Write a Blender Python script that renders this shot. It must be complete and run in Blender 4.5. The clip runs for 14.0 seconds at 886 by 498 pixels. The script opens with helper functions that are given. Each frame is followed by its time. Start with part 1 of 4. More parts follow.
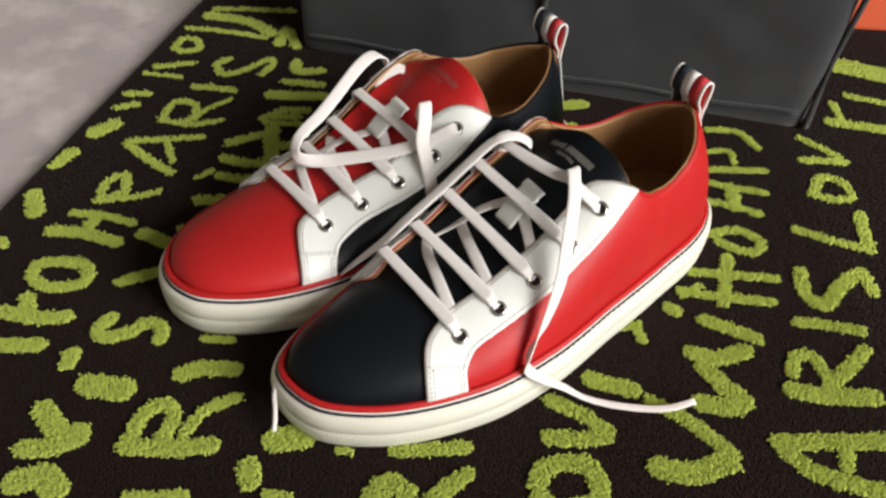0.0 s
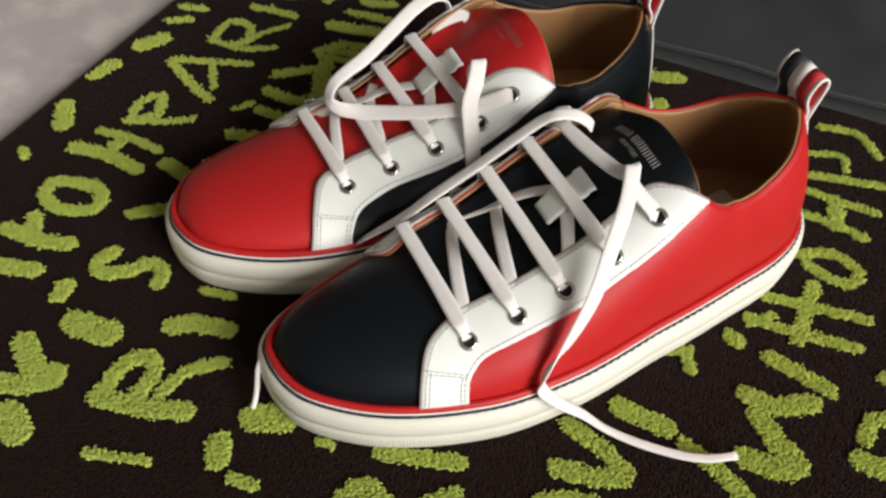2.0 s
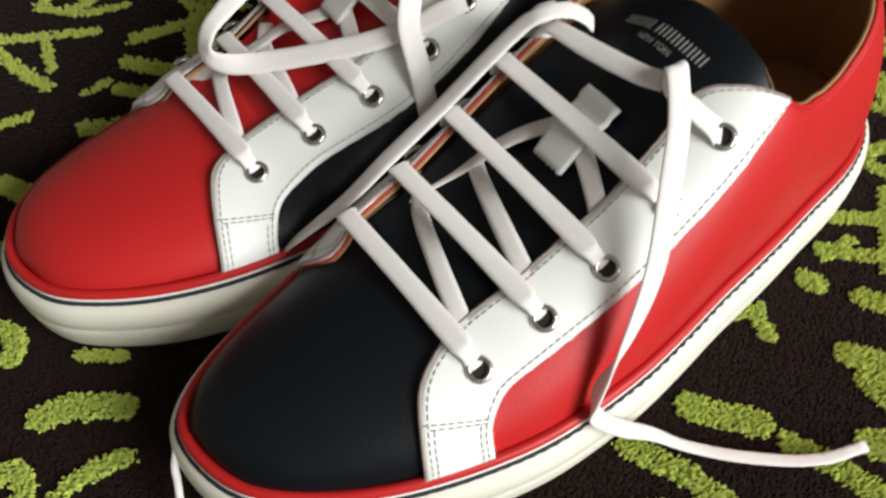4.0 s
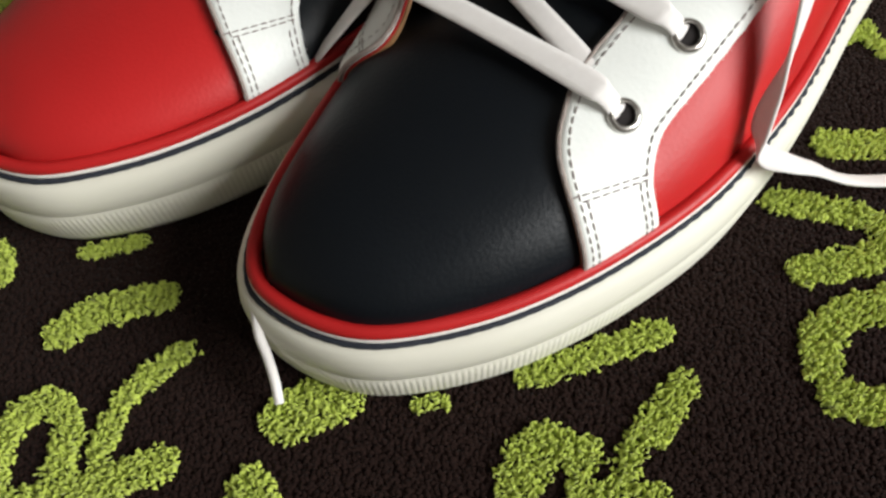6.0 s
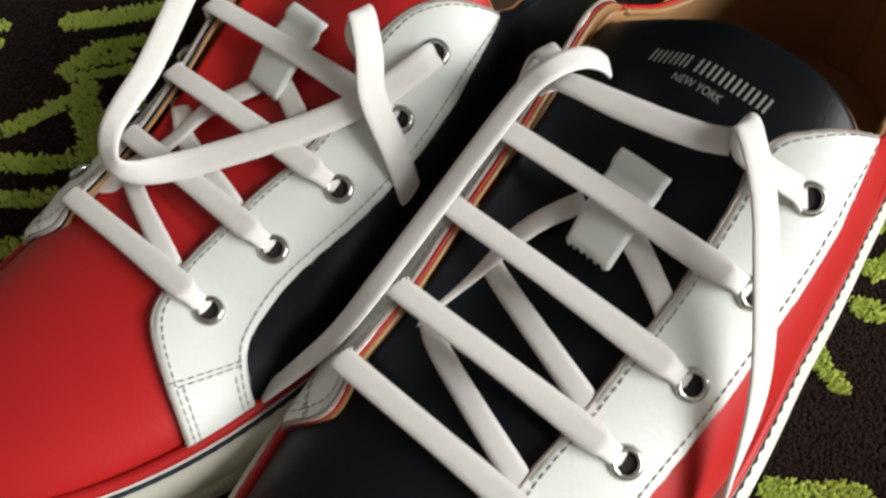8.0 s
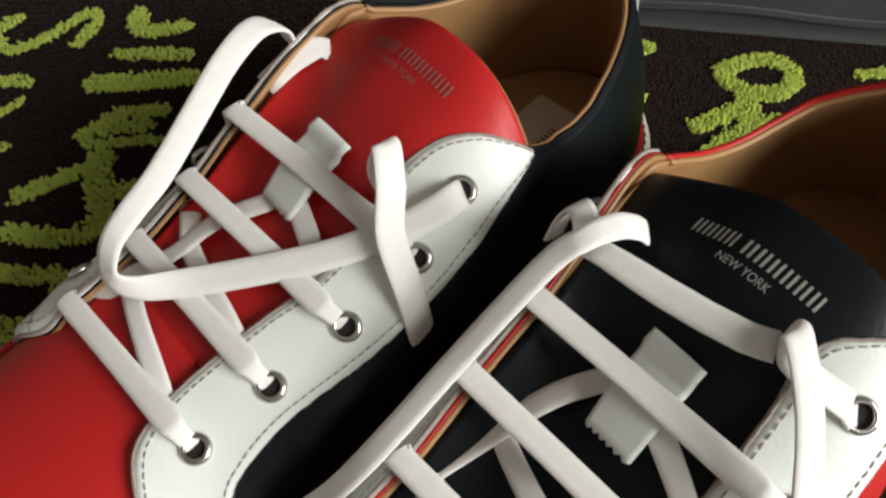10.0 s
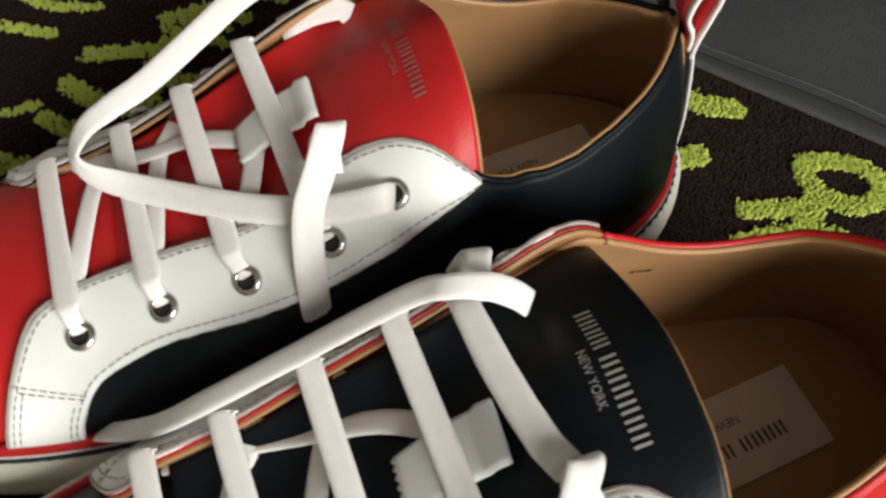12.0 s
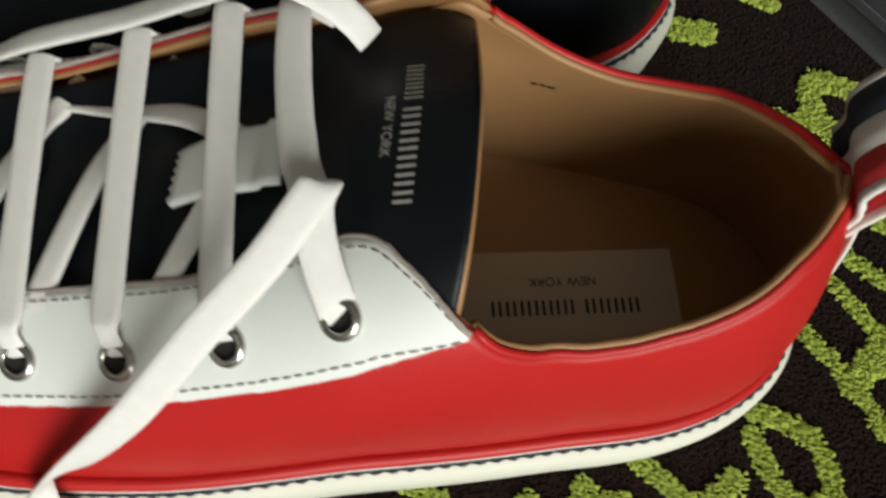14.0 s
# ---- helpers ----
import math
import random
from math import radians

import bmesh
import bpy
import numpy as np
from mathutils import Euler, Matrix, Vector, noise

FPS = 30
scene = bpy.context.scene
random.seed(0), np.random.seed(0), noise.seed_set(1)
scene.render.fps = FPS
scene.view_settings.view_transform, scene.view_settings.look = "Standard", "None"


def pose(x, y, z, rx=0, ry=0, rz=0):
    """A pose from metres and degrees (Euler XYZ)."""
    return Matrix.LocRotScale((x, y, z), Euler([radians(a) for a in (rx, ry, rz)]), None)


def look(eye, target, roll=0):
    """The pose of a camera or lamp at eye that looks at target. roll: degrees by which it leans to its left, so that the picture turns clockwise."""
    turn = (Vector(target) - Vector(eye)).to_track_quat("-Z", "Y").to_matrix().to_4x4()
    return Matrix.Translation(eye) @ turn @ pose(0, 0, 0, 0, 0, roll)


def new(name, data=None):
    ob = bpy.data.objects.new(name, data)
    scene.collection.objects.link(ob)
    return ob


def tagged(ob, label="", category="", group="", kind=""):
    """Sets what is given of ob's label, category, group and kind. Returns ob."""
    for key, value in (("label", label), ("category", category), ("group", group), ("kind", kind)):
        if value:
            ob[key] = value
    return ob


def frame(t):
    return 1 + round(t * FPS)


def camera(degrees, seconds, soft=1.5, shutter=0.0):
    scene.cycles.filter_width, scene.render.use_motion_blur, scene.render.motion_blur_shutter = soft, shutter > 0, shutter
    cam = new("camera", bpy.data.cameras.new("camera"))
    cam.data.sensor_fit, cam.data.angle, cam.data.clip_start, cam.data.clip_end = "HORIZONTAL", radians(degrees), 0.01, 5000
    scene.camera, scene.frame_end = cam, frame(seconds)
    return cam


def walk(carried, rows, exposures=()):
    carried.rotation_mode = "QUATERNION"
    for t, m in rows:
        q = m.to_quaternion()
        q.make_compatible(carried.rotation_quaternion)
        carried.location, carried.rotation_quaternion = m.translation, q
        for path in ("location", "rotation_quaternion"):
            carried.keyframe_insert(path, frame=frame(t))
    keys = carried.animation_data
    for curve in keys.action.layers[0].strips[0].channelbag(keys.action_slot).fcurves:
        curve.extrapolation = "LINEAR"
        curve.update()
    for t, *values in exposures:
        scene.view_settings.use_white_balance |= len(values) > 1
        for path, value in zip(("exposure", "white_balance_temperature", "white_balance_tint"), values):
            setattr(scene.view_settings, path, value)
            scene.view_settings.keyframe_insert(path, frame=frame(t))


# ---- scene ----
cam = camera(58.47, 14.0, 2.6, 0.4)
PATH = [
    (0, (0.08628, -0.23198, 0.36922), (0.08240, 0.45743, -0.35514), 3.03),
    (0.5, (0.08174, -0.23536, 0.36594), (0.07315, 0.44688, -0.36514), 3.71),
    (1, (0.08703, -0.22737, 0.36709), (0.06582, 0.44407, -0.37366), 4.57),
    (1.5, (0.09627, -0.20557, 0.35801), (0.04256, 0.45726, -0.38883), 4.03),
    (2, (0.11624, -0.17201, 0.34493), (0.00201, 0.43998, -0.43764), 3.62),
    (4.5, (0.06923, -0.09185, 0.23146), (0.08287, 0.47953, -0.58911), -2.17),
    (5, (0.04564, -0.10254, 0.20437), (0.09425, 0.44337, -0.63207), -4.11),
    (5.5, (0.04014, -0.10174, 0.18964), (0.09552, 0.40903, -0.66829), -5.93),
    (6, (0.03985, -0.09827, 0.19352), (0.09425, 0.40792, -0.66718), -5.95),
    (6.5, (0.04525, -0.08816, 0.20177), (0.09839, 0.44322, -0.64370), -4.98),
    (7, (0.05740, -0.06518, 0.21318), (0.12216, 0.48243, -0.62104), -3.39),
    (7.5, (0.05857, -0.04914, 0.22254), (0.13893, 0.51066, -0.60218), -1.22),
    (8, (0.06621, -0.02757, 0.23770), (0.14148, 0.51683, -0.59774), -1.37),
    (8.5, (0.07565, -0.01692, 0.23668), (0.15667, 0.54813, -0.58439), -0.42),
    (9, (0.06925, 0.00080, 0.23829), (0.15301, 0.56766, -0.58125), 0.19),
    (11.5, (0.10707, 0.01724, 0.25012), (0.03128, 0.55088, -0.59220), 4.46),
    (12, (0.12990, 0.02967, 0.25182), (0.00757, 0.52779, -0.60661), 5.92),
    (12.5, (0.14389, 0.03313, 0.25538), (0.00345, 0.48956, -0.62323), 8.80),
    (13, (0.15985, 0.03037, 0.24858), (0.00830, 0.44238, -0.64991), 11.77),
    (13.5, (0.17198, 0.03122, 0.23915), (0.02833, 0.40954, -0.67531), 15.50),
    (14, (0.18912, 0.03826, 0.22970), (0.06103, 0.38704, -0.69871), 20.02),
]
EXPOSURES = [(0.0, -0.16, 6700, 10), (1.0, -0.12, 6680, 10), (2.0, -0.30, 6650, 9), (4.5, -0.16, 6450, 7), (5.5, -0.28, 6450, 7), (6.2, -0.18, 6450, 7), (7.0, -0.50, 6450, 6), (7.5, -0.30, 6450, 5), (9.0, -0.16, 6500, 4),
             (11.5, -0.14, 6650, 6), (12.5, -0.02, 6650, 7), (13.2, -0.06, 6600, 6), (14.0, -0.60, 6600, 1)]
walk(cam, [(t, look(eye, target, roll)) for t, eye, target, roll in PATH], EXPOSURES)

# ---- world, lights ----
world = bpy.data.worlds.new("world")
scene.world = world
world.use_nodes = True
wn = world.node_tree.nodes
sky = wn.new("ShaderNodeTexSky")
sky.sky_type, sky.sun_disc = "NISHITA", False
sky.sun_elevation, sky.sun_rotation = radians(40), radians(90)
world.node_tree.links.new(sky.outputs[0], wn["Background"].inputs[0])
wn["Background"].inputs[1].default_value = 0.1


def area_lamp(name, m, w, h, power, colour):
    data = bpy.data.lights.new(name, "AREA")
    data.shape, data.size, data.size_y, data.energy, data.color = "RECTANGLE", w, h, power, colour
    ob = new(name, data)
    ob.matrix_world = m
    return ob


area_lamp("window_daylight", look((1.78, -1.0, 1.10), (0.2, 0.0, 0.1)), 1.25, 1.15, 100, (1.0, 0.985, 0.97))


# ---- materials ----
def material(name, colour, rough=0.5, metal=0.0, second=None, grain=60.0, mix=0.5, bump=0.0, bump_scale=400.0, coat=0.0,
             sheen=0.0, spec=0.5, stain=None, random_value=0.0):
    """Principled surface with two scales of colour variation and a fine relief, in object space metres."""
    m = bpy.data.materials.new(name)
    m.use_nodes = True
    n, l = m.node_tree.nodes, m.node_tree.links
    b = n["Principled BSDF"]
    b.inputs["Roughness"].default_value, b.inputs["Metallic"].default_value = rough, metal
    b.inputs["Coat Weight"].default_value, b.inputs["Sheen Weight"].default_value = coat, sheen
    b.inputs["Specular IOR Level"].default_value = spec
    co = n.new("ShaderNodeTexCoord")
    second = second or tuple(c * 0.82 for c in colour)
    fine = n.new("ShaderNodeTexNoise")
    fine.inputs["Scale"].default_value, fine.inputs["Detail"].default_value = grain, 6
    l.new(co.outputs["Object"], fine.inputs["Vector"])
    ramp = n.new("ShaderNodeMix")
    ramp.data_type = "RGBA"
    ramp.inputs[6].default_value, ramp.inputs[7].default_value = (*colour, 1), (*second, 1)
    amount = n.new("ShaderNodeMath")
    amount.operation, amount.inputs[1].default_value = "MULTIPLY", mix
    l.new(fine.outputs["Fac"], amount.inputs[0])
    l.new(amount.outputs[0], ramp.inputs[0])
    out = ramp.outputs[2]
    if stain:
        big = n.new("ShaderNodeTexNoise")
        big.inputs["Scale"].default_value, big.inputs["Detail"].default_value = stain[0], 4
        l.new(co.outputs["Object"], big.inputs["Vector"])
        cut = n.new("ShaderNodeMapRange")
        cut.inputs[1].default_value, cut.inputs[2].default_value, cut.inputs[4].default_value = 0.45, 0.75, stain[1]
        l.new(big.outputs["Fac"], cut.inputs[0])
        over = n.new("ShaderNodeMix")
        over.data_type = "RGBA"
        over.inputs[7].default_value = (*stain[2], 1)
        l.new(cut.outputs[0], over.inputs[0])
        l.new(out, over.inputs[6])
        out = over.outputs[2]
    l.new(out, b.inputs["Base Color"])
    vary = n.new("ShaderNodeMapRange")
    vary.inputs[3].default_value, vary.inputs[4].default_value = max(rough - 0.07, 0.02), min(rough + 0.09, 1)
    wide = n.new("ShaderNodeTexNoise")
    wide.inputs["Scale"].default_value = grain * 0.4
    l.new(co.outputs["Object"], wide.inputs["Vector"])
    l.new(wide.outputs["Fac"], vary.inputs[0])
    l.new(vary.outputs[0], b.inputs["Roughness"])
    if bump:
        tex = n.new("ShaderNodeTexNoise")
        tex.inputs["Scale"].default_value, tex.inputs["Detail"].default_value = bump_scale, 5
        l.new(co.outputs["Object"], tex.inputs["Vector"])
        relief = n.new("ShaderNodeBump")
        relief.inputs["Strength"].default_value, relief.inputs["Distance"].default_value = bump, 0.001
        l.new(tex.outputs["Fac"], relief.inputs["Height"])
        l.new(relief.outputs[0], b.inputs["Normal"])
    return m


RED = material("red_leather", (0.45, 0.0145, 0.0150), 0.44, second=(0.38, 0.0105, 0.0115), grain=45, spec=0.32, bump=0.10, bump_scale=900)
BLACK = material("navy_black_leather", (0.0045, 0.0062, 0.0084), 0.40, second=(0.0034, 0.0047, 0.0064), grain=45, spec=0.18, bump=0.12, bump_scale=900)
WHITE = material("white_leather", (0.78, 0.80, 0.77), 0.45, second=(0.73, 0.74, 0.70), grain=50, bump=0.10, bump_scale=700)
TAN = material("tan_leather_lining", (0.37, 0.198, 0.084), 0.5, second=(0.27, 0.138, 0.054), grain=25, mix=0.8, bump=0.08, bump_scale=900)
CUT = material("raw_cut_leather_edge", (0.46, 0.40, 0.36), 0.9, second=(0.28, 0.22, 0.20), grain=900, mix=1.0, bump=0.6, bump_scale=2500)
LACE = material("white_cotton_lace", (0.80, 0.77, 0.745), 0.95, second=(0.70, 0.66, 0.635), grain=420, mix=0.8, bump=0.26, bump_scale=3200, sheen=0.3)
METAL = material("nickel_eyelet", (0.56, 0.54, 0.51), 0.24, 1.0, grain=300, mix=0.3)
HOLE_SHADE = material("hole_shade", (0.012, 0.008, 0.008), 0.9)
THREAD = material("grey_brown_thread", (0.24, 0.20, 0.19), 0.9, grain=500)
NAVY = material("navy_tape", (0.012, 0.016, 0.026), 0.8, grain=900, bump=0.3, bump_scale=1500)
REDTAPE = material("red_tape", (0.55, 0.03, 0.035), 0.8, grain=900, bump=0.3, bump_scale=1500)
WHITETAPE = material("white_tape", (0.76, 0.72, 0.68), 0.85, grain=900, bump=0.3, bump_scale=1500)
SILVER = material("silver_foil", (0.62, 0.60, 0.56), 0.45, 0.35, second=(0.30, 0.29, 0.27), grain=1200, mix=0.9)
WORN = material("worn_foil", (0.40, 0.20, 0.17), 0.55, 0.2, second=(0.30, 0.05, 0.05), grain=900, mix=1.0)
PAPER = material("cream_insole_label", (0.58, 0.50, 0.40), 0.7, grain=60)
INK = material("black_ink", (0.02, 0.018, 0.016), 0.7)
SOLE = material("white_rubber", (0.70, 0.685, 0.59), 0.55, second=(0.64, 0.615, 0.52), grain=30, bump=0.10, bump_scale=600,
                stain=(18, 0.25, (0.55, 0.52, 0.44)))
def add_ribs(m):
    """Fine upright ribs round the lower half of the sole, along its outline."""
    n, l = m.node_tree.nodes, m.node_tree.links
    uv = n.new("ShaderNodeUVMap")
    uv.uv_map = "along"
    parts = n.new("ShaderNodeSeparateXYZ")
    l.new(uv.outputs[0], parts.inputs[0])
    wave = n.new("ShaderNodeMath")
    wave.operation, wave.inputs[1].default_value = "MULTIPLY", 2 * math.pi / 0.0016
    l.new(parts.outputs[0], wave.inputs[0])
    sine = n.new("ShaderNodeMath")
    sine.operation = "SINE"
    l.new(wave.outputs[0], sine.inputs[0])
    low = n.new("ShaderNodeMapRange")
    low.inputs[1].default_value, low.inputs[2].default_value, low.inputs[3].default_value, low.inputs[4].default_value = 0.0135, 0.0145, 1.0, 0.0
    l.new(parts.outputs[1], low.inputs[0])
    both = n.new("ShaderNodeMath")
    both.operation = "MULTIPLY"
    l.new(sine.outputs[0], both.inputs[0])
    l.new(low.outputs[0], both.inputs[1])
    relief = n.new("ShaderNodeBump")
    relief.inputs["Strength"].default_value, relief.inputs["Distance"].default_value = 0.20, 0.0003
    l.new(both.outputs[0], relief.inputs["Height"])
    l.new(relief.outputs[0], n["Principled BSDF"].inputs["Normal"])


add_ribs(SOLE)
CLOTH = material("charcoal_cloth", (0.0205, 0.0215, 0.0245), 0.95, second=(0.0145, 0.0152, 0.0172), grain=1500, mix=1.0, bump=0.4, bump_scale=1400,
                 sheen=0.2, stain=(9, 0.5, (0.028, 0.029, 0.032)))
ORANGE = material("orange_board", (0.62, 0.10, 0.035), 0.8, second=(0.52, 0.08, 0.03), grain=300, bump=0.3, bump_scale=600)
MARBLE = material("pale_stone_floor", (0.58, 0.51, 0.50), 0.45, second=(0.46, 0.42, 0.42), grain=45, mix=1.0, stain=(26, 0.9, (0.80, 0.74, 0.72)))
WALL = material("beige_wall_paint", (0.42, 0.40, 0.37), 0.9, grain=5, bump=0.1, bump_scale=80)
BROWN = material("brown_rug_pile", (0.0170, 0.0088, 0.0070), 1.0, second=(0.0122, 0.0063, 0.0050), grain=700, mix=1.0, sheen=0.05, spec=0.05)
LIME = material("lime_rug_pile", (0.48, 0.57, 0.10), 1.0, second=(0.40, 0.48, 0.075), grain=600, mix=0.8, sheen=0.2, spec=0.1)


# ---- mesh helpers ----
def mesh_part(name, verts, faces, mat, parent=None, label="", smooth=True):
    me = bpy.data.meshes.new(name)
    me.from_pydata([tuple(map(float, v)) for v in verts], [], faces)
    bm = bmesh.new()
    bm.from_mesh(me)
    bmesh.ops.recalc_face_normals(bm, faces=bm.faces)
    bm.to_mesh(me)
    bm.free()
    me.materials.append(mat)
    if smooth:
        me.polygons.foreach_set("use_smooth", [True] * len(me.polygons))
    ob = new(name, me)
    if parent:
        ob.parent = parent
    if label:
        tagged(ob, label)
    return ob


def box_mesh(name, x0, x1, y0, y1, z0, z1, mat, parent=None, label="", bevel=0.0, segments=2):
    bm = bmesh.new()
    bmesh.ops.create_cube(bm, size=1.0)
    for v in bm.verts:
        v.co = Vector(((x0 + x1) / 2 + v.co.x * (x1 - x0), (y0 + y1) / 2 + v.co.y * (y1 - y0), (z0 + z1) / 2 + v.co.z * (z1 - z0)))
    if bevel:
        bmesh.ops.bevel(bm, geom=bm.edges[:], offset=bevel, segments=segments, profile=0.5, affect="EDGES")
    me = bpy.data.meshes.new(name)
    bm.to_mesh(me)
    bm.free()
    me.materials.append(mat)
    ob = new(name, me)
    if parent:
        ob.parent = parent
    if label:
        tagged(ob, label)
    return ob


def catmull(points, n):
    """n points, evenly spread by length, along a smooth curve through the given ones."""
    p = np.array(points, float)
    q = np.vstack([2 * p[0] - p[1], p, 2 * p[-1] - p[-2]])
    out = []
    for i in range(1, len(q) - 2):
        for t in np.linspace(0, 1, 24, endpoint=False):
            a, b, c, d = q[i - 1], q[i], q[i + 1], q[i + 2]
            out.append(0.5 * (2 * b + (c - a) * t + (2 * a - 5 * b + 4 * c - d) * t * t + (3 * b - a - 3 * c + d) * t ** 3))
    out.append(p[-1])
    out = np.array(out)
    run = np.r_[0, np.cumsum(np.linalg.norm(np.diff(out, axis=0), axis=1))]
    return np.stack([np.interp(np.linspace(0, run[-1], n), run, out[:, k]) for k in range(p.shape[1])], 1)


def unit(v):
    v = np.asarray(v, float)
    return v / np.maximum(np.linalg.norm(v, axis=-1, keepdims=True), 1e-9)


def tube_mesh(path, radius, sides=8, closed=False, flat=1.0):
    """Vertices and faces of a round bar along a path; flat squeezes it in height."""
    p = np.asarray(path, float)
    n = len(p)
    if closed:
        t = unit(np.roll(p, -1, 0) - np.roll(p, 1, 0))
    else:
        t = unit(np.gradient(p, axis=0))
    side = unit(np.cross(t, (0, 0, 1.0)))
    up = np.cross(side, t)
    verts, faces = [], []
    for k in range(sides):
        a = 2 * math.pi * k / sides
        verts.append(p + radius * (math.cos(a) * side + flat * math.sin(a) * up))
    verts = np.stack(verts, 1).reshape(-1, 3)
    for i in range(n if closed else n - 1):
        j = (i + 1) % n
        for k in range(sides):
            q = (k + 1) % sides
            faces.append((i * sides + k, i * sides + q, j * sides + q, j * sides + k))
    if not closed:
        faces += [tuple(range(sides)), tuple(range((n - 1) * sides, n * sides))]
    return verts, faces


def ribbon_mesh(points, normals, width, thick=0.0013, n=40, taper=0.0, pinch=0.0):
    """A flat woven lace along a path, with rounded edges and a slight waviness."""
    both = catmull(np.hstack([points, normals]), n)
    p, nn = both[:, :3], unit(both[:, 3:])
    t = unit(np.gradient(p, axis=0))
    b = unit(np.cross(t, nn))
    nn = np.cross(b, t)
    w = np.full(n, width) * (1 + 0.05 * np.sin(np.linspace(0, 9, n)))
    if taper:
        w = np.minimum(w, width * (1 - taper * np.linspace(0, 1, n) ** 3))
    if pinch:
        w = w * (1 - pinch * np.clip(1 - np.linspace(0, 1, n) / 0.22, 0, 1))
    ring = [(-0.5, 0), (-0.46, 0.35), (-0.25, 0.5), (0.25, 0.5), (0.46, 0.35), (0.5, 0), (0.46, -0.35), (0.25, -0.5), (-0.25, -0.5), (-0.46, -0.35)]
    verts = np.stack([p + (w * a)[:, None] * b + thick * c * nn for a, c in ring], 1).reshape(-1, 3)
    m = len(ring)
    faces = [(i * m + k, i * m + (k + 1) % m, (i + 1) * m + (k + 1) % m, (i + 1) * m + k) for i in range(n - 1) for k in range(m)]
    faces += [tuple(range(m)), tuple(range((n - 1) * m, n * m))]
    return verts, faces


# ---- the last: one smooth form over which each shoe is laid ----
class Last:
    """x runs from toe to heel, y to one side, z up. Rows: x, the sole's edge on either side."""

    def __init__(self, rows, height, flap, eyelets, low, high, tongue, waist, lean):
        self.waist, self.lean = waist, lean
        self.flap, self.eyelets, self.low, self.high, self.tongue = flap, eyelets, low, high, tongue
        rows = np.array(rows, float)
        self.length = rows[-1, 0]
        self.m = self.warp(rows[:, 0])
        self.near, self.far = rows[:, 1], rows[:, 2]
        self.height = height
        self.rim = 0.027
        self.inset = 0.0085
        self.tops = None
        self.tables()

    def warp(self, x):
        return np.arccos(np.clip(1 - 2 * np.asarray(x, float) / self.length, -1, 1))

    @staticmethod
    def smooth(m, xs, ys):
        d = np.gradient(ys, xs)
        i = np.clip(np.searchsorted(xs, m) - 1, 0, len(xs) - 2)
        h = xs[i + 1] - xs[i]
        t = (m - xs[i]) / h
        return ((1 + 2 * t) * (1 - t) ** 2 * ys[i] + t * (1 - t) ** 2 * h * d[i] + t * t * (3 - 2 * t) * ys[i + 1] + t * t * (t - 1) * h * d[i + 1])

    def edges(self, x):
        m = self.warp(x)
        return self.smooth(m, self.m, self.near), self.smooth(m, self.m, self.far)

    def pull(self, x):
        """How far the near side is drawn in at the sole, below the ankle."""
        return np.interp(x, *zip(*self.waist))

    def sole_edges(self, x):
        near, far = self.edges(x)
        return near - self.pull(x), far

    def leaning(self, x, z):
        """How far the heel's back leans forward at a height."""
        end, h = np.clip((np.asarray(x) - 0.20) / 0.10, 0, 1), np.maximum(np.asarray(z) - self.rim, 0.0)
        return -self.lean * h * (0.35 + 0.65 * np.minimum(h / 0.07, 1.0)) * end * end * (3 - 2 * end)

    def top(self, x):
        xs = np.array([0.0, 0.004, 0.010, 0.022, 0.040, 0.062, 0.090, 0.120, 0.150, 0.180, 0.200, 0.225, 0.260, 0.310])
        hs = np.array([0.004, 0.0075, 0.0110, 0.0158, 0.0200, 0.0235, 0.0280, 0.0370, 0.0500, 0.0665, 0.0765, 0.0830, 0.0850, 0.0820])
        return np.interp(x, *self.height) * self.smooth(np.clip(x, 0, 0.31), xs, hs)

    def power(self, x):
        return np.interp(x, [0, 0.05, 0.09, 0.13, 0.18, 0.20, 0.22, 0.25, 0.31], [2.3, 2.1, 2.0, 2.3, 3.0, 2.65, 2.05, 1.95, 2.1])

    def point(self, x, phi, off=0.0):
        """Places on the form: phi 0 at the near edge, pi at the far one. off: metres outwards."""
        x, phi = np.broadcast_arrays(np.asarray(x, float), np.asarray(phi, float))
        if np.any(off):
            e = 1e-3
            dx = self.point(np.minimum(x + e, self.length - 1e-5), phi) - self.point(np.maximum(x - e, 1e-5), phi)
            dp = self.point(x, np.minimum(phi + e, math.pi)) - self.point(x, np.maximum(phi - e, 0.0))
            nrm = unit(np.cross(dp, dx))
            p = self.point(x, phi)
            c = np.stack([p[..., 0], self.centre(x), np.full(x.shape, self.rim)], -1)
            flip = np.where((nrm * (p - c)).sum(-1) < 0, -1.0, 1.0)
            return p + (off * flip)[..., None] * nrm
        near, far = self.edges(x)
        mid, half = (near + far) / 2, np.maximum((near - far) / 2, 0)
        half = np.maximum(half - self.inset * np.minimum(1.0, np.sqrt(half / 0.02)), 0.0)
        n = self.power(x)
        c, s = np.cos(phi), np.maximum(np.sin(phi), 0.0)
        y = mid + half * np.sign(c) * np.abs(c) ** (2 / n) - self.pull(x) * np.maximum(c, 0.0) ** 2
        z = self.rim + self.top(x) * s ** (2 / n)
        front = np.clip((0.03 - x) / 0.03, 0, 1)
        shift = self.leaning(x, z) + self.inset * front * front - self.inset * np.clip((x - 0.27) / 0.036, 0, 1) ** 2
        return np.stack([x + shift, y, z], -1)

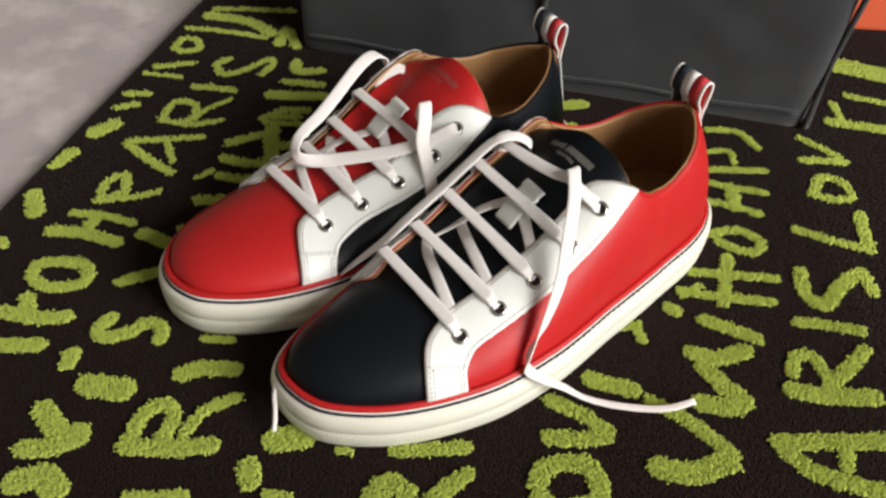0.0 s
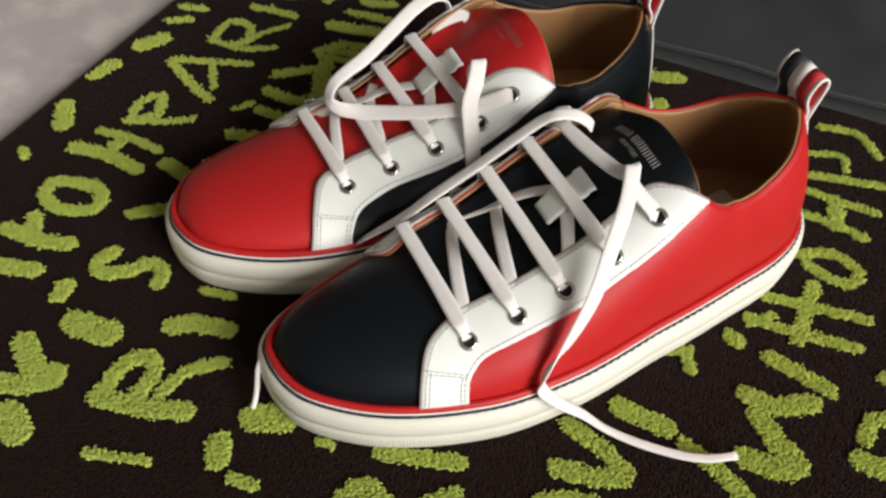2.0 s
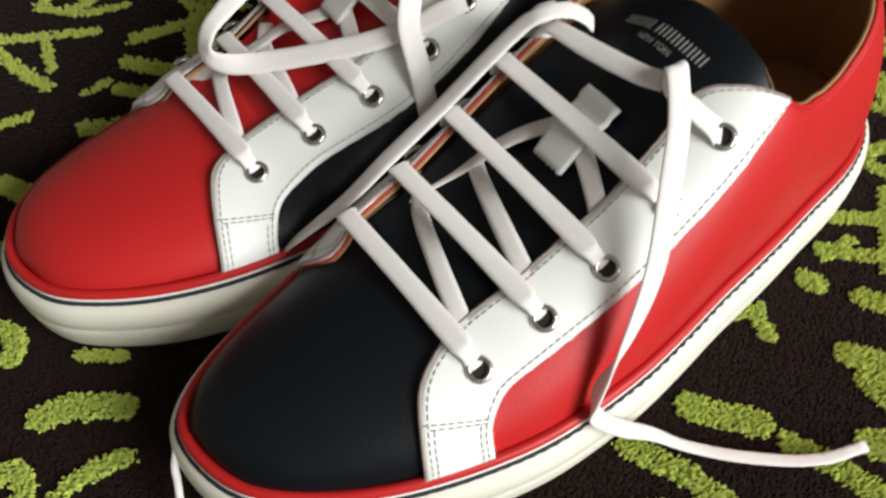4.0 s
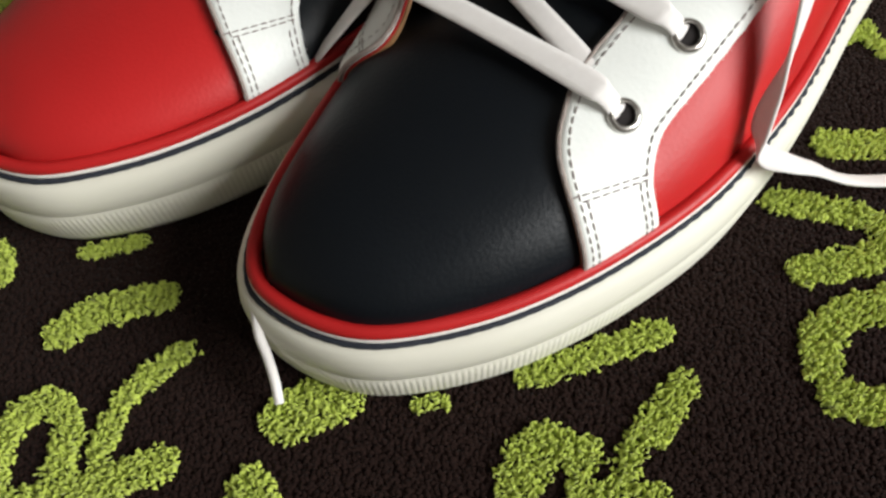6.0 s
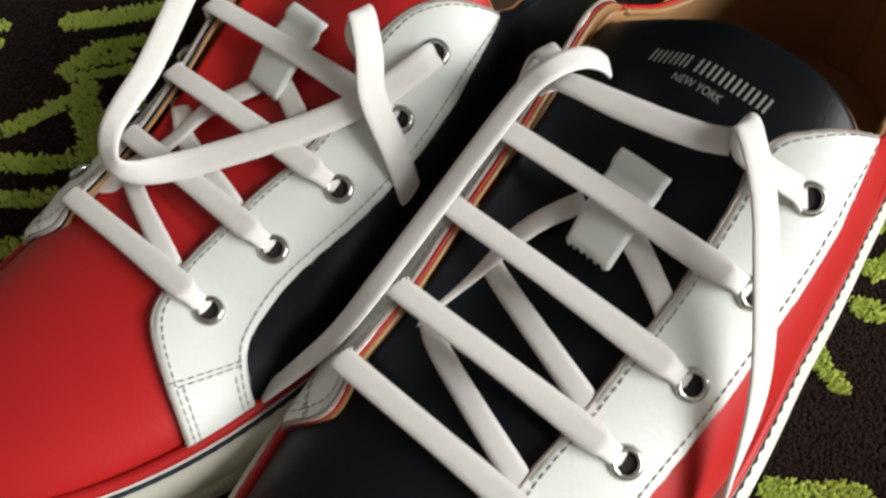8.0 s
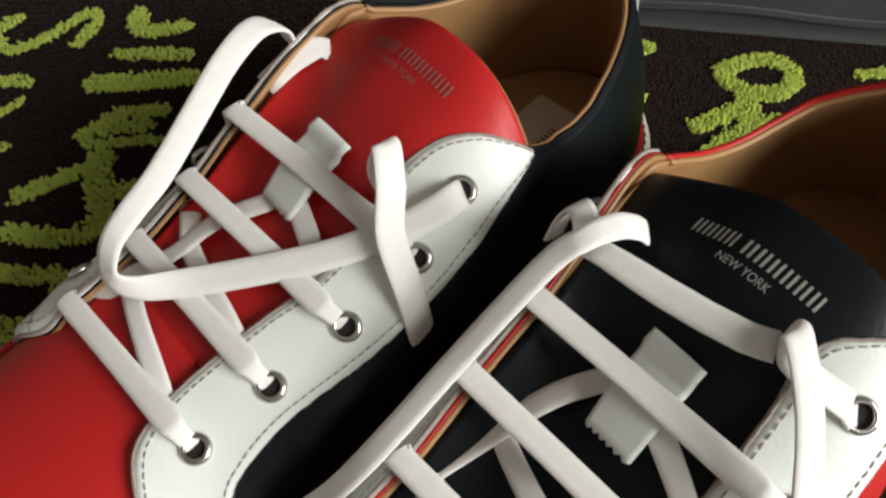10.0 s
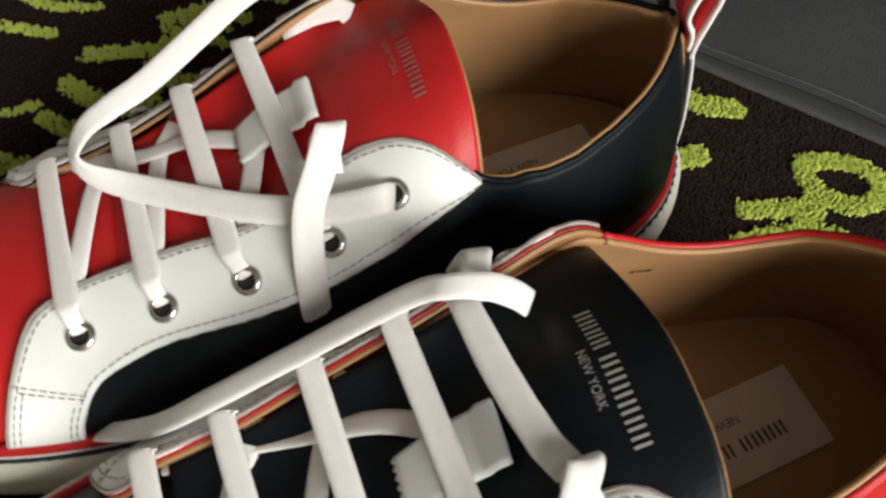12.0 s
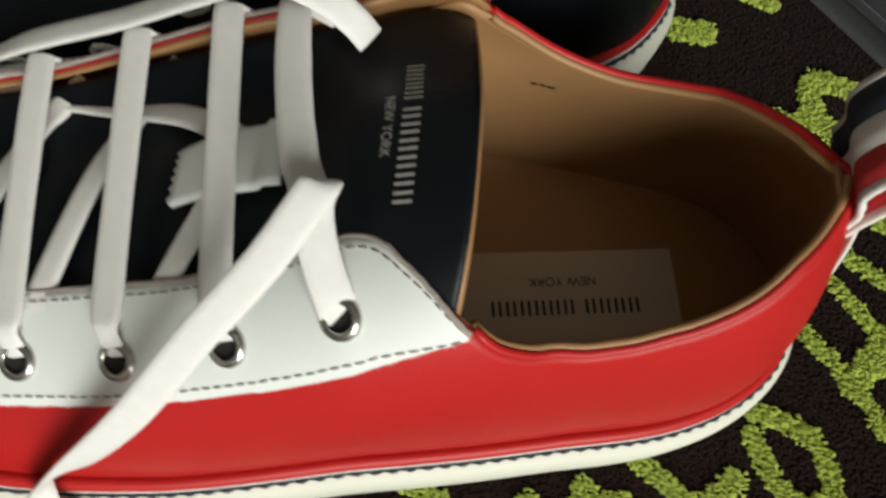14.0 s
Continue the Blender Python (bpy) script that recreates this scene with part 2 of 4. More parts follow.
    def lifted(self, x, phi, off):
        """As point(), but with the far lacing flap standing straight up from the sole to its raised edge."""
        p = self.point(x, phi, off)
        x, phi = np.broadcast_arrays(np.asarray(x, float), np.asarray(phi, float))
        shape = x.shape
        xs, fs = x.ravel(), phi.ravel()
        ex, ey, ez = (np.array(q) for q in zip(*self.flap))
        hx, hq = zip(*self.high)
        if self.tops is None:
            self.tops = np.array([quarter_run(self, x) for x in self.tx])
        tip, fx = self.low[-1][0] - 0.001, np.clip(xs, ex[0], ex[-1])
        m = np.clip((xs - tip) / 0.006, 0, 1)
        full = (1 - m) * np.interp(xs, hx, hq) + m * np.interp(xs, self.tx, self.tops)
        i = np.clip(np.round((xs - self.tx[0]) / (self.tx[1] - self.tx[0])).astype(int), 0, len(self.tx) - 1)
        run = np.array([np.interp(math.pi - f, self.ta, self.runs[1][k]) for f, k in zip(fs, i)])
        r = np.clip(run / full, 0, 1.01)
        base = self.point(xs, np.full(len(xs), math.pi))
        rise = self.smooth(fx, ex, ez) - 0.0025
        edge = np.stack([xs + self.leaning(xs, rise), self.smooth(fx, ex, ey), rise], -1)
        chord = edge - base
        out = unit(np.stack([0 * xs, -chord[:, 2], chord[:, 1]], -1))
        q = base + r[:, None] * chord + (0.0055 * np.sin(np.pi * np.clip(r, 0, 1)) + off)[:, None] * out
        k = np.interp(xs, [0.058, 0.084, self.length - 0.040, self.length - 0.012], [0, 1, 1, 0])[:, None]
        return (p.reshape(-1, 3) * (1 - k) + q * k).reshape(*shape, 3)

    def centre(self, x):
        near, far = self.edges(x)
        return (near + far) / 2

    def tables(self):
        self.tx = np.linspace(0.0005, self.length - 0.0005, 400)
        self.ta = np.linspace(0, math.pi / 2, 140)
        self.runs, self.heights = [], None
        for far in (False, True):
            q = self.point(self.tx[:, None], math.pi - self.ta[None] if far else self.ta[None])
            step = np.linalg.norm(np.diff(q, axis=1), axis=-1)
            self.runs.append(np.hstack([np.zeros((len(q), 1)), np.cumsum(step, 1)]))
            self.heights = q[..., 2]

    def phi_at(self, x, s, far=False):
        """The angle at which the skin is s metres up from the edge."""
        i = int(np.clip(round((x - self.tx[0]) / (self.tx[1] - self.tx[0])), 0, len(self.tx) - 1))
        r = float(np.interp(s, self.runs[far][i], self.ta))
        return math.pi - r if far else r

    def run_at_height(self, x, z):
        i = int(np.clip(round((x - self.tx[0]) / (self.tx[1] - self.tx[0])), 0, len(self.tx) - 1))
        return float(np.interp(z, self.heights[i], self.runs[0][i]))


def eyelet_run(last, x):
    return float(np.interp(x, *zip(*last.eyelets))) + (0.35 * (x - last.eyelets[0][0]) if x < last.eyelets[0][0] else 0) + max(0.0, 0.45 * (x - last.eyelets[-1][0]))


TOPLINE_X = [0.190, 0.200, 0.207, 0.2155, 0.228, 0.240, 0.255, 0.270, 0.285, 0.310]
TOPLINE_Z = [0.0960, 0.0945, 0.0890, 0.0850, 0.0828, 0.0828, 0.0855, 0.0895, 0.0945, 0.0985]


def collar_height(last, x):
    return 0.027 + float(np.interp(x, *last.height)) * (float(np.interp(x, TOPLINE_X, TOPLINE_Z)) - 0.027)


def quarter_run(last, x):
    tip = last.low[-1][0] - 0.001
    if x < tip - 0.010:
        return eyelet_run(last, x) - 0.001
    top = last.run_at_height(x, collar_height(last, x))
    if x < tip:
        k = (x - tip + 0.010) / 0.010
        return (1 - k) * (eyelet_run(last, x) - 0.001) + k * top
    return top


def skin(last, grid, off, thick, form=None):
    """Vertices and faces of a sheet of leather; grid: rows of (x, phi)."""
    rows, cols = len(grid), len(grid[0])
    at = np.array(grid, float).reshape(-1, 2)
    form = form or last.point
    verts = np.vstack([form(at[:, 0], at[:, 1], off), form(at[:, 0], at[:, 1], off - thick)])
    n = rows * cols
    faces = []
    for i in range(rows - 1):
        for j in range(cols - 1):
            a, b, c, d = i * cols + j, i * cols + j + 1, (i + 1) * cols + j + 1, (i + 1) * cols + j
            faces += [(a, b, c, d), (n + d, n + c, n + b, n + a)]
    ring = [j for j in range(cols)] + [i * cols + cols - 1 for i in range(1, rows)]
    ring += [(rows - 1) * cols + j for j in range(cols - 2, -1, -1)] + [i * cols for i in range(rows - 2, 0, -1)]
    for a, b in zip(ring, ring[1:] + ring[:1]):
        faces.append((a, n + a, n + b, b))
    return verts, faces


def sheet(rows, thick):
    """Vertices and faces of a sheet given by rows of places, with its thickness below."""
    n, m = rows.shape[:2]
    nn = unit(np.cross(np.gradient(rows, axis=0), np.gradient(rows, axis=1)))
    nn = np.where((nn[..., 2] < 0)[..., None], -nn, nn)
    verts = np.vstack([rows.reshape(-1, 3), (rows - thick * nn).reshape(-1, 3)])
    faces = []
    for i in range(n - 1):
        for j in range(m - 1):
            a, b, c, d = i * m + j, i * m + j + 1, (i + 1) * m + j + 1, (i + 1) * m + j
            faces += [(a, b, c, d), (n * m + d, n * m + c, n * m + b, n * m + a)]
    ring = list(range(m)) + [i * m + m - 1 for i in range(1, n)] + [(n - 1) * m + j for j in range(m - 2, -1, -1)] + [i * m for i in range(n - 2, 0, -1)]
    faces += [(a, n * m + a, n * m + b, b) for a, b in zip(ring, ring[1:] + ring[:1])]
    return verts, faces


def between(last, low, high, rows, cols, far=False):
    """A grid of (x, phi) between two curves of (x, run)."""
    lo, hi = catmull(low, rows), catmull(high, rows)
    grid = []
    for a, b in zip(lo, hi):
        grid.append([(p[0], last.phi_at(p[0], p[1], far)) for p in (a + (b - a) * t for t in np.linspace(0, 1, cols))])
    return grid


def sole_ring(last, n, inset, z, power=1.0):
    """The sole's outline as a closed ring, drawn in by inset."""
    x = (1 - np.cos(np.linspace(0, math.pi, n // 2 + 1))) / 2 * last.length
    near, far = last.sole_edges(x)
    ring = np.vstack([np.stack([x, near], 1), np.stack([x, far], 1)[-2:0:-1]])
    closed = np.vstack([ring, ring[:1]])
    run = np.r_[0, np.cumsum(np.linalg.norm(np.diff(closed, axis=0), axis=1))]
    ring = np.stack([np.interp(np.linspace(0, run[-1], n, endpoint=False), run, closed[:, k]) for k in (0, 1)], 1)
    for _ in range(6):
        ring = (np.roll(ring, 1, 0) + 2 * ring + np.roll(ring, -1, 0)) / 4
    t = unit(np.roll(ring, -1, 0) - np.roll(ring, 1, 0))
    inward = np.stack([t[:, 1], -t[:, 0]], 1)
    mid = ring.mean(0)
    if ((mid - ring) * inward).sum() < 0:
        inward = -inward
    z = np.full(n, z)
    return np.column_stack([ring + inset * inward, z])


def dashes(path, normals, pitch=0.0026, length=0.0019, width=0.00034, thick=0.00022):
    """Short stitches along a line on the leather, joined."""
    run = np.r_[0, np.cumsum(np.linalg.norm(np.diff(path, axis=0), axis=1))]
    verts, faces = [], []
    for d in np.arange(pitch / 2, run[-1] - length, pitch):
        a, b = (np.array([np.interp(q, run, path[:, k]) for k in range(3)]) for q in (d, d + length))
        nn = unit(np.array([np.interp(d, run, normals[:, k]) for k in range(3)]))
        side = unit(np.cross(b - a, nn)) * width / 2
        m = (a + b) / 2 + nn * thick
        base = len(verts)
        e = nn * thick * 0.2
        verts += [a - side + e, a + side + e, m + side, m - side, b - side + e, b + side + e]
        faces += [tuple(base + i for i in q) for q in ((0, 1, 2, 3), (3, 2, 5, 4), (0, 3, 4), (1, 5, 2))]
    return verts, faces


def fibres(path, normals, rng, count, length=0.0008):
    """Short stray hairs along a raw cut edge, joined."""
    verts, faces = [], []
    for i in rng.integers(0, len(path) - 1, count):
        a = path[i] + (path[i + 1] - path[i]) * rng.uniform()
        along = unit(path[i + 1] - path[i])
        out = np.cross(along, unit(normals[i]))
        go = unit(out * rng.choice((-1.0, 1.0)) + along * rng.normal(0, 0.7) + unit(normals[i]) * rng.uniform(-0.1, 0.6)) * length * rng.uniform(0.4, 1.2)
        side = unit(np.cross(go, normals[i])) * 0.00005
        base = len(verts)
        verts += [a - side, a + side, a + go * 0.6 + side * 0.7, a + go, a + go * 0.6 - side * 0.7]
        faces.append(tuple(range(base, base + 5)))
    return verts, faces


def stitched(last, far, curve, off, form):
    """Places and outward directions along a curve of (x, run) on the form."""
    at = [(x, last.phi_at(x, q, far)) for x, q in curve]
    x, f = np.array(at).T
    p = form(x, f, off)
    return p, unit(form(x, f, off + 0.001) - p)


def foil_words(parent, place, rows, mat):
    """Rows of small blocks that stand for the maker's mark; place(across, up) gives a spot on the surface. Rows: (start, end, low, high, blocks)."""
    verts, faces = [], []
    for start, end, low, high, count in rows:
        step = (end - start) / count
        for i in range(count):
            for a, b in ((0.04, 0.24), (0.52, 0.72)):
                base = len(verts)
                verts += [place(start + (i + u) * step, v) for u, v in ((a, low), (b, low), (b, high), (a, high))]
                faces.append(tuple(range(base, base + 4)))
    return tagged(mesh_part("makers_mark", verts, faces, mat, parent, "plain foil bars in a row", False), kind="stuff")


def words(text, parent, place, size, mat):
    """Flat letters in the built-in face, size metres high, laid on a surface by place(across, up)."""
    curve = bpy.data.curves.new("words", "FONT")
    curve.body, curve.size, curve.align_x = text, size * 1.4, "CENTER"
    tmp = new("words", curve)
    me = bpy.data.meshes.new_from_object(tmp.evaluated_get(bpy.context.evaluated_depsgraph_get()))
    bpy.data.objects.remove(tmp)
    for v in me.vertices:
        v.co = Vector(place(v.co.x, v.co.y))
    me.materials.clear()
    me.materials.append(mat)
    ob = new("lettering", me)
    ob.parent = parent
    return tagged(ob, "small words NEW YORK")


def build_shoe(place, last, cols, label):
    shoe = tagged(new("sneaker"), label, "shoe", "pair of sneakers")
    shoe.matrix_world = place
    toe, quarter, tongue_mat = cols

    # sole with its foxing band and groove
    n = 360
    prof = [(0.012, 0.0004), (0.0040, 0.0003), (0.0016, 0.0013), (0.0007, 0.004), (0.0003, 0.009), (0.0001, 0.0140), (0.0005, 0.0146), (0.0005, 0.0150),
            (0.0001, 0.0157), (0.0003, 0.0200), (0.0010, 0.0235), (0.0026, 0.0256), (0.0045, 0.0262), (0.0072, 0.0262), (0.0076, 0.0225)]
    rings = [sole_ring(last, n, a, z) for a, z in prof]
    verts = np.vstack(rings)
    faces = [(r * n + i, r * n + (i + 1) % n, (r + 1) * n + (i + 1) % n, (r + 1) * n + i) for r in range(len(prof) - 1) for i in range(n)]
    faces += [tuple(range(n)), tuple(range((len(prof) - 1) * n, len(prof) * n))]
    sole = mesh_part("sole", verts, faces, SOLE, shoe, "off-white rubber cup sole with a grooved side")
    run = np.linalg.norm(np.diff(np.vstack([rings[4], rings[4][:1]]), axis=0), axis=1).cumsum()
    uv = sole.data.uv_layers.new(name="along")
    for loop in sole.data.loops:
        v = loop.vertex_index
        uv.data[loop.index].uv = (run[v % n], verts[v][2])
    for name, inset, z, r, mat, what in (("piping", 0.0044, 0.0266, 0.0011, NAVY, "navy piping along the welt"),
                                         ("welt", 0.0053, 0.0279, 0.0009, WHITETAPE, "thin white welt"),
                                         ("bumper", 0.0066, 0.0292, 0.0020, RED, "raised red edge round the upper")):
        if name == "piping":
            ring = sole_ring(last, 1000, inset, z)
            r = r * (0.80 + (0.05 + 0.22 * np.clip((ring[:, 0] - 0.07) / 0.08, 0, 1)) * np.sin(np.arange(1000) * 2 * math.pi / 6.25))[:, None]
            v, f = tube_mesh(ring, r, 6, True)
        else:
            v, f = tube_mesh(sole_ring(last, 300, inset, z), r, 8, True)
        mesh_part(name, v, f, mat, shoe, what)

    # toe cap and vamp
    xs = 0.0005 + (1 - np.cos(np.linspace(0, math.pi / 2, 44))) * 0.104
    grid = [[(x, f) for f in np.linspace(0, math.pi, 64)] for x in xs]
    v, f = skin(last, grid, 0.0, 0.0016)
    mesh_part("toe_cap", v, f, toe, shoe, "smooth rounded leather toe cap")

    # quarters, linings and eyestays on both sides
    xs = np.r_[np.linspace(0.072, 0.25, 70), 0.25 + (last.length - 0.00002 - 0.25) * np.sin(np.linspace(0.04, math.pi / 2, 30))]
    for far in (False, True):
        form = last.lifted if far else last.point
        most = lambda x: min(quarter_run(last, x), 0.985 * float(np.interp(x, *zip(*last.high)))) if far and x < last.low[-1][0] - 0.001 else quarter_run(last, x)
        grid = [[(x, last.phi_at(x, q, far)) for q in np.linspace(0, most(x), 24)] for x in xs]
        v, f = skin(last, grid, 0.0007, 0.0014, form)
        mesh_part("quarter", v, f, quarter, shoe)
        inner = [x for x in xs if x > 0.150]
        grid = [[(x, last.phi_at(x, q, far)) for q in np.linspace(0, most(x) - 0.0006, 18)] for x in inner]
        v, f = skin(last, grid, -0.0009, 0.0014, form)
        mesh_part("lining", v, f, TAN, shoe, "tan leather lining")
        rim = [x for x in xs if x > last.low[-1][0] - 0.001]
        edge = form(np.array(rim), np.array([last.phi_at(x, quarter_run(last, x), far) for x in rim]), -0.0004)
        v, f = tube_mesh(edge, 0.0011, 8)
        mesh_part("collar_binding", v, f, quarter, shoe)
        inside = form(np.array(rim), np.array([last.phi_at(x, quarter_run(last, x), far) for x in rim]), -0.0019)
        v, f = tube_mesh(inside + np.array([0, 0, -0.0004 if far else 0.0007]), 0.0010, 8)
        mesh_part("lining_edge", v, f, TAN, shoe, "tan lining turned over at the collar")
        grid = between(last, last.low, last.high, 80, 14, far)
        v, f = skin(last, grid, 0.0026, 0.0015, form)
        stay = mesh_part("eyestay", v, f, WHITE, shoe, "white leather eyelet panel with raw edges")
        wide = [(x, q + (0.0006 if i > 2 else 0)) for i, (x, q) in enumerate(last.high)]
        grid = between(last, last.low, wide, 80, 8, far)
        v, f = skin(last, grid, 0.0011, 0.0008, form)
        mesh_part("underlay", v, f, quarter, stay, "coloured leather layer under the panel")
        v, f = skin(last, grid, 0.0003, 0.0014, form)
        mesh_part("backing", v, f, TAN, stay, "tan leather backing")
        hi, lo = catmull(last.high, 120), catmull(last.low, 120)
        verts, faces = [], []
        lines = [hi + (lo - hi) * 0.09, lo + (hi - lo) * 0.09]
        cross = [lo[k] + (hi[k] - lo[k]) * np.linspace(0, 1, 30)[:, None] for k in (12, 13)]
        lines += cross + [(hi + (lo - hi) * 0.17)[:13], (lo + (hi - lo) * 0.17)[:13]]
        for line in lines:
            p, nn = stitched(last, far, line, 0.0027, form)
            v, f = dashes(p, nn)
            faces += [tuple(i + len(verts) for i in q) for q in f]
            verts += v
        tagged(mesh_part("stitching", verts, faces, THREAD, stay, "grey-brown stitching"), kind="stuff")
        verts, faces = [], []
        for line, count in ((hi, 420), (lo, 300)):
            v, f = fibres(*stitched(last, far, line, 0.0024, form), np.random.default_rng(11), count)
            faces += [tuple(i + len(verts) for i in q) for q in f]
            verts += v
        tagged(mesh_part("edge_fibres", verts, faces, WHITE, stay, "stray white fibres on the cut edge", False), kind="stuff")
        v, f = tube_mesh(stitched(last, far, hi, 0.0021, form)[0], 0.0007, 6)
        mesh_part("raw_edge", v, f, CUT, stay, "fuzzy raw leather edge")
        for k, q in last.eyelets:
            phi = last.phi_at(k, q, far)
            at = form(k, phi, 0.0028)
            out = form(k, phi, 0.0038) - at
            turn = Vector(out).to_track_quat("Z", "Y").to_matrix().to_4x4()
            ring = []
            for a in np.linspace(0, 2 * math.pi, 28, endpoint=False):
                for b in np.linspace(0, 2 * math.pi, 8, endpoint=False):
                    r = 0.0034 + 0.0009 * math.cos(b)
                    ring.append(Vector(at) + turn @ Vector((r * math.cos(a), r * math.sin(a), 0.0002 + 0.0009 * math.sin(b) + (0.0034 - r) * 0.35)))
            fc = [(i * 8 + j, i * 8 + (j + 1) % 8, (i + 1) % 28 * 8 + (j + 1) % 8, (i + 1) % 28 * 8 + j) for i in range(28) for j in range(8)]
            mesh_part("eyelet", ring, fc, METAL, stay, "shiny nickel eyelet")
            # flat near-black disc: the shade inside the uncut hole, put into colour
            disc = [Vector(at) + turn @ Vector((0.0029 * math.cos(a), 0.0029 * math.sin(a), -0.0001)) for a in np.linspace(0, 2 * math.pi, 20, endpoint=False)]
            mesh_part("eyelet_hole_shade", disc, [tuple(range(20))], HOLE_SHADE, stay, "", False)

    # tongue, which rises to the far flap
    end = last.high[-1][0] + last.tongue
    xs = np.r_[np.linspace(0.086, end - 0.012, 40), np.linspace(end - 0.011, end, 10)]
    rows = []
    for x in xs:
        a, b = last.phi_at(x, eyelet_run(last, x) - 0.001 - 0.55 * max(0.0, x - end + 0.020)), math.pi / 2 + 0.32
        near = last.point(np.full(34, x), np.linspace(a, b, 34), -0.0008)
        flap = last.lifted(x, last.phi_at(x, 0.92 * float(np.interp(x, *zip(*last.high))), True), -0.0030)
        side = near[-1] - near[-2]
        reach = np.linalg.norm(flap - near[-1])
        t = np.linspace(0, 1, 15)[1:, None]
        bow = near[-1] + unit(side) * reach * 0.4
        rows.append(np.vstack([near, (1 - t) ** 2 * near[-1] + 2 * t * (1 - t) * bow + t * t * flap]))
    rows = np.array(rows)
    rise = np.clip((xs - 0.155) / 0.028, 0, 1)
    rows[..., 2] += 0.0045 * (rise * rise * (3 - 2 * rise))[:, None] * np.sin(np.linspace(0, math.pi, rows.shape[1]))[None]

    def on_tongue(x, y):
        """The place on the tongue at x that lies y to the side."""
        i = int(np.clip(np.searchsorted(xs, x), 1, len(xs) - 1))
        t = (x - xs[i - 1]) / (xs[i] - xs[i - 1])
        row = rows[i - 1] * (1 - t) + rows[i] * t
        return np.array([np.interp(-y, -row[:, 1], row[:, 0]), y, np.interp(-y, -row[:, 1], row[:, 2]) + 0.00035])

    v, f = sheet(rows, 0.0016)
    tongue = mesh_part("tongue", v, f, tongue_mat, shoe, "leather tongue with foil lettering")
    v, f = sheet(rows - np.array([0, 0, 0.0019]), 0.0014)
    mesh_part("tongue_lining", v, f, TAN, tongue, "tan leather tongue lining")
    v, f = tube_mesh(rows[-1] - np.array([0.0, 0, 0.0017]), 0.0011, 6)
    mesh_part("tongue_edge", v, f, TAN, tongue, "tan cut edge")
    foil = SILVER if tongue_mat is BLACK else WORN
    foil_words(tongue, lambda u, v: on_tongue(end - 0.0138 + v, u - 0.0012), [(-0.0250, -0.0138, 0.0, 0.0034, 4), (-0.0124, 0.0090, 0.0, 0.0034, 6)], foil)
    words("NEW YORK", tongue, lambda u, v: on_tongue(end - 0.0172 + v, u - 0.0100), 0.0019, foil)

    # lace keeper on the tongue
    c = math.pi / 2 + 0.115
    first = last.eyelets[2][0] + 0.0055
    verts, faces = [], []
    for i, x in enumerate(np.linspace(first, first + 0.0235, 16)):
        for j, w in enumerate(np.linspace(-0.105, 0.105, 13)):
            up = 0.0030 + 0.0022 * math.sin(math.pi * i / 15) + (0.0016 if i > 12 else 0.0)
            for h in (up, up - 0.0015):
                verts.append(last.point(x - (0.0009 if (j % 2 and i == 0) else 0), c + w, h))
    for i in range(15):
        for j in range(12):
            a, b, d, e = ((i * 13 + j) * 2, (i * 13 + j + 1) * 2, ((i + 1) * 13 + j + 1) * 2, ((i + 1) * 13 + j) * 2)
            faces += [(a, b, d, e), (a + 1, e + 1, d + 1, b + 1)]
            if i == 0:
                faces.append((a, a + 1, b + 1, b))
            if i == 14:
                faces.append((e, d, d + 1, e + 1))
            if j == 0:
                faces.append((a, e, e + 1, a + 1))
            if j == 11:
                faces.append((b, b + 1, d + 1, d))
    mesh_part("lace_keeper", verts, faces, WHITE, tongue, "white leather lace keeper with a pinked edge")

    # insole with its label
    ring = sole_ring(last, 160, 0.0098, 0.0290)
    insole = mesh_part("insole", ring, [tuple(range(160))], TAN, shoe, "tan leather insole")
    tilt = radians(-9)
    ex, ey = np.array([math.cos(tilt), math.sin(tilt), 0]), np.array([-math.sin(tilt), math.cos(tilt), 0])
    c = np.array([0.2372, -0.0042, 0.0294])
    quad = [c + ex * a + ey * b + np.array([0, 0, h]) for h in (0, 0.0003) for a, b in ((-0.031, -0.0128), (0.0295, -0.0128), (0.0295, 0.0128), (-0.031, 0.0128))]
    tag = mesh_part("insole_label", quad, [(4, 5, 6, 7), (0, 1, 5, 4), (1, 2, 6, 5), (2, 3, 7, 6), (3, 0, 4, 7)], PAPER, insole, "cream printed label", False)
    on = c + np.array([0, 0, 0.0005])
    foil_words(tag, lambda u, v: on - ex * u - ey * (v - 0.0012), [(-0.0180, -0.0015, -0.0042, 0.0, 4), (0.0005, 0.0245, -0.0042, 0.0, 6)], INK)
    words("NEW YORK", tag, lambda u, v: on - ex * (u + 0.003) - ey * (0.0052 - v), 0.0026, INK)

    # a few tiny dark print bars inside the far lining
    marks, quads = [], []
    for x, w in ((0.2165, 0.0016), (0.2190, 0.0013), (0.2210, 0.0022)):
        q = np.linspace(0.01, 0.06, 80)
        spots = last.lifted(np.full(80, x), np.array([last.phi_at(x, k, True) for k in q]), -0.0028)
        k = int(np.argmin(abs(spots[:, 2] - 0.0600)))
        at, up = spots[k], unit(spots[k + 1] - spots[k])
        base = len(marks)
        marks += [at, at + np.array([w, 0, 0]), at + np.array([w, 0, 0]) + 0.0009 * up, at + 0.0009 * up]
        quads.append(tuple(range(base, base + 4)))
    if quarter is RED:
        tagged(mesh_part("print_mark", marks, quads, INK, insole, "tiny dark print bars", False), kind="stuff")

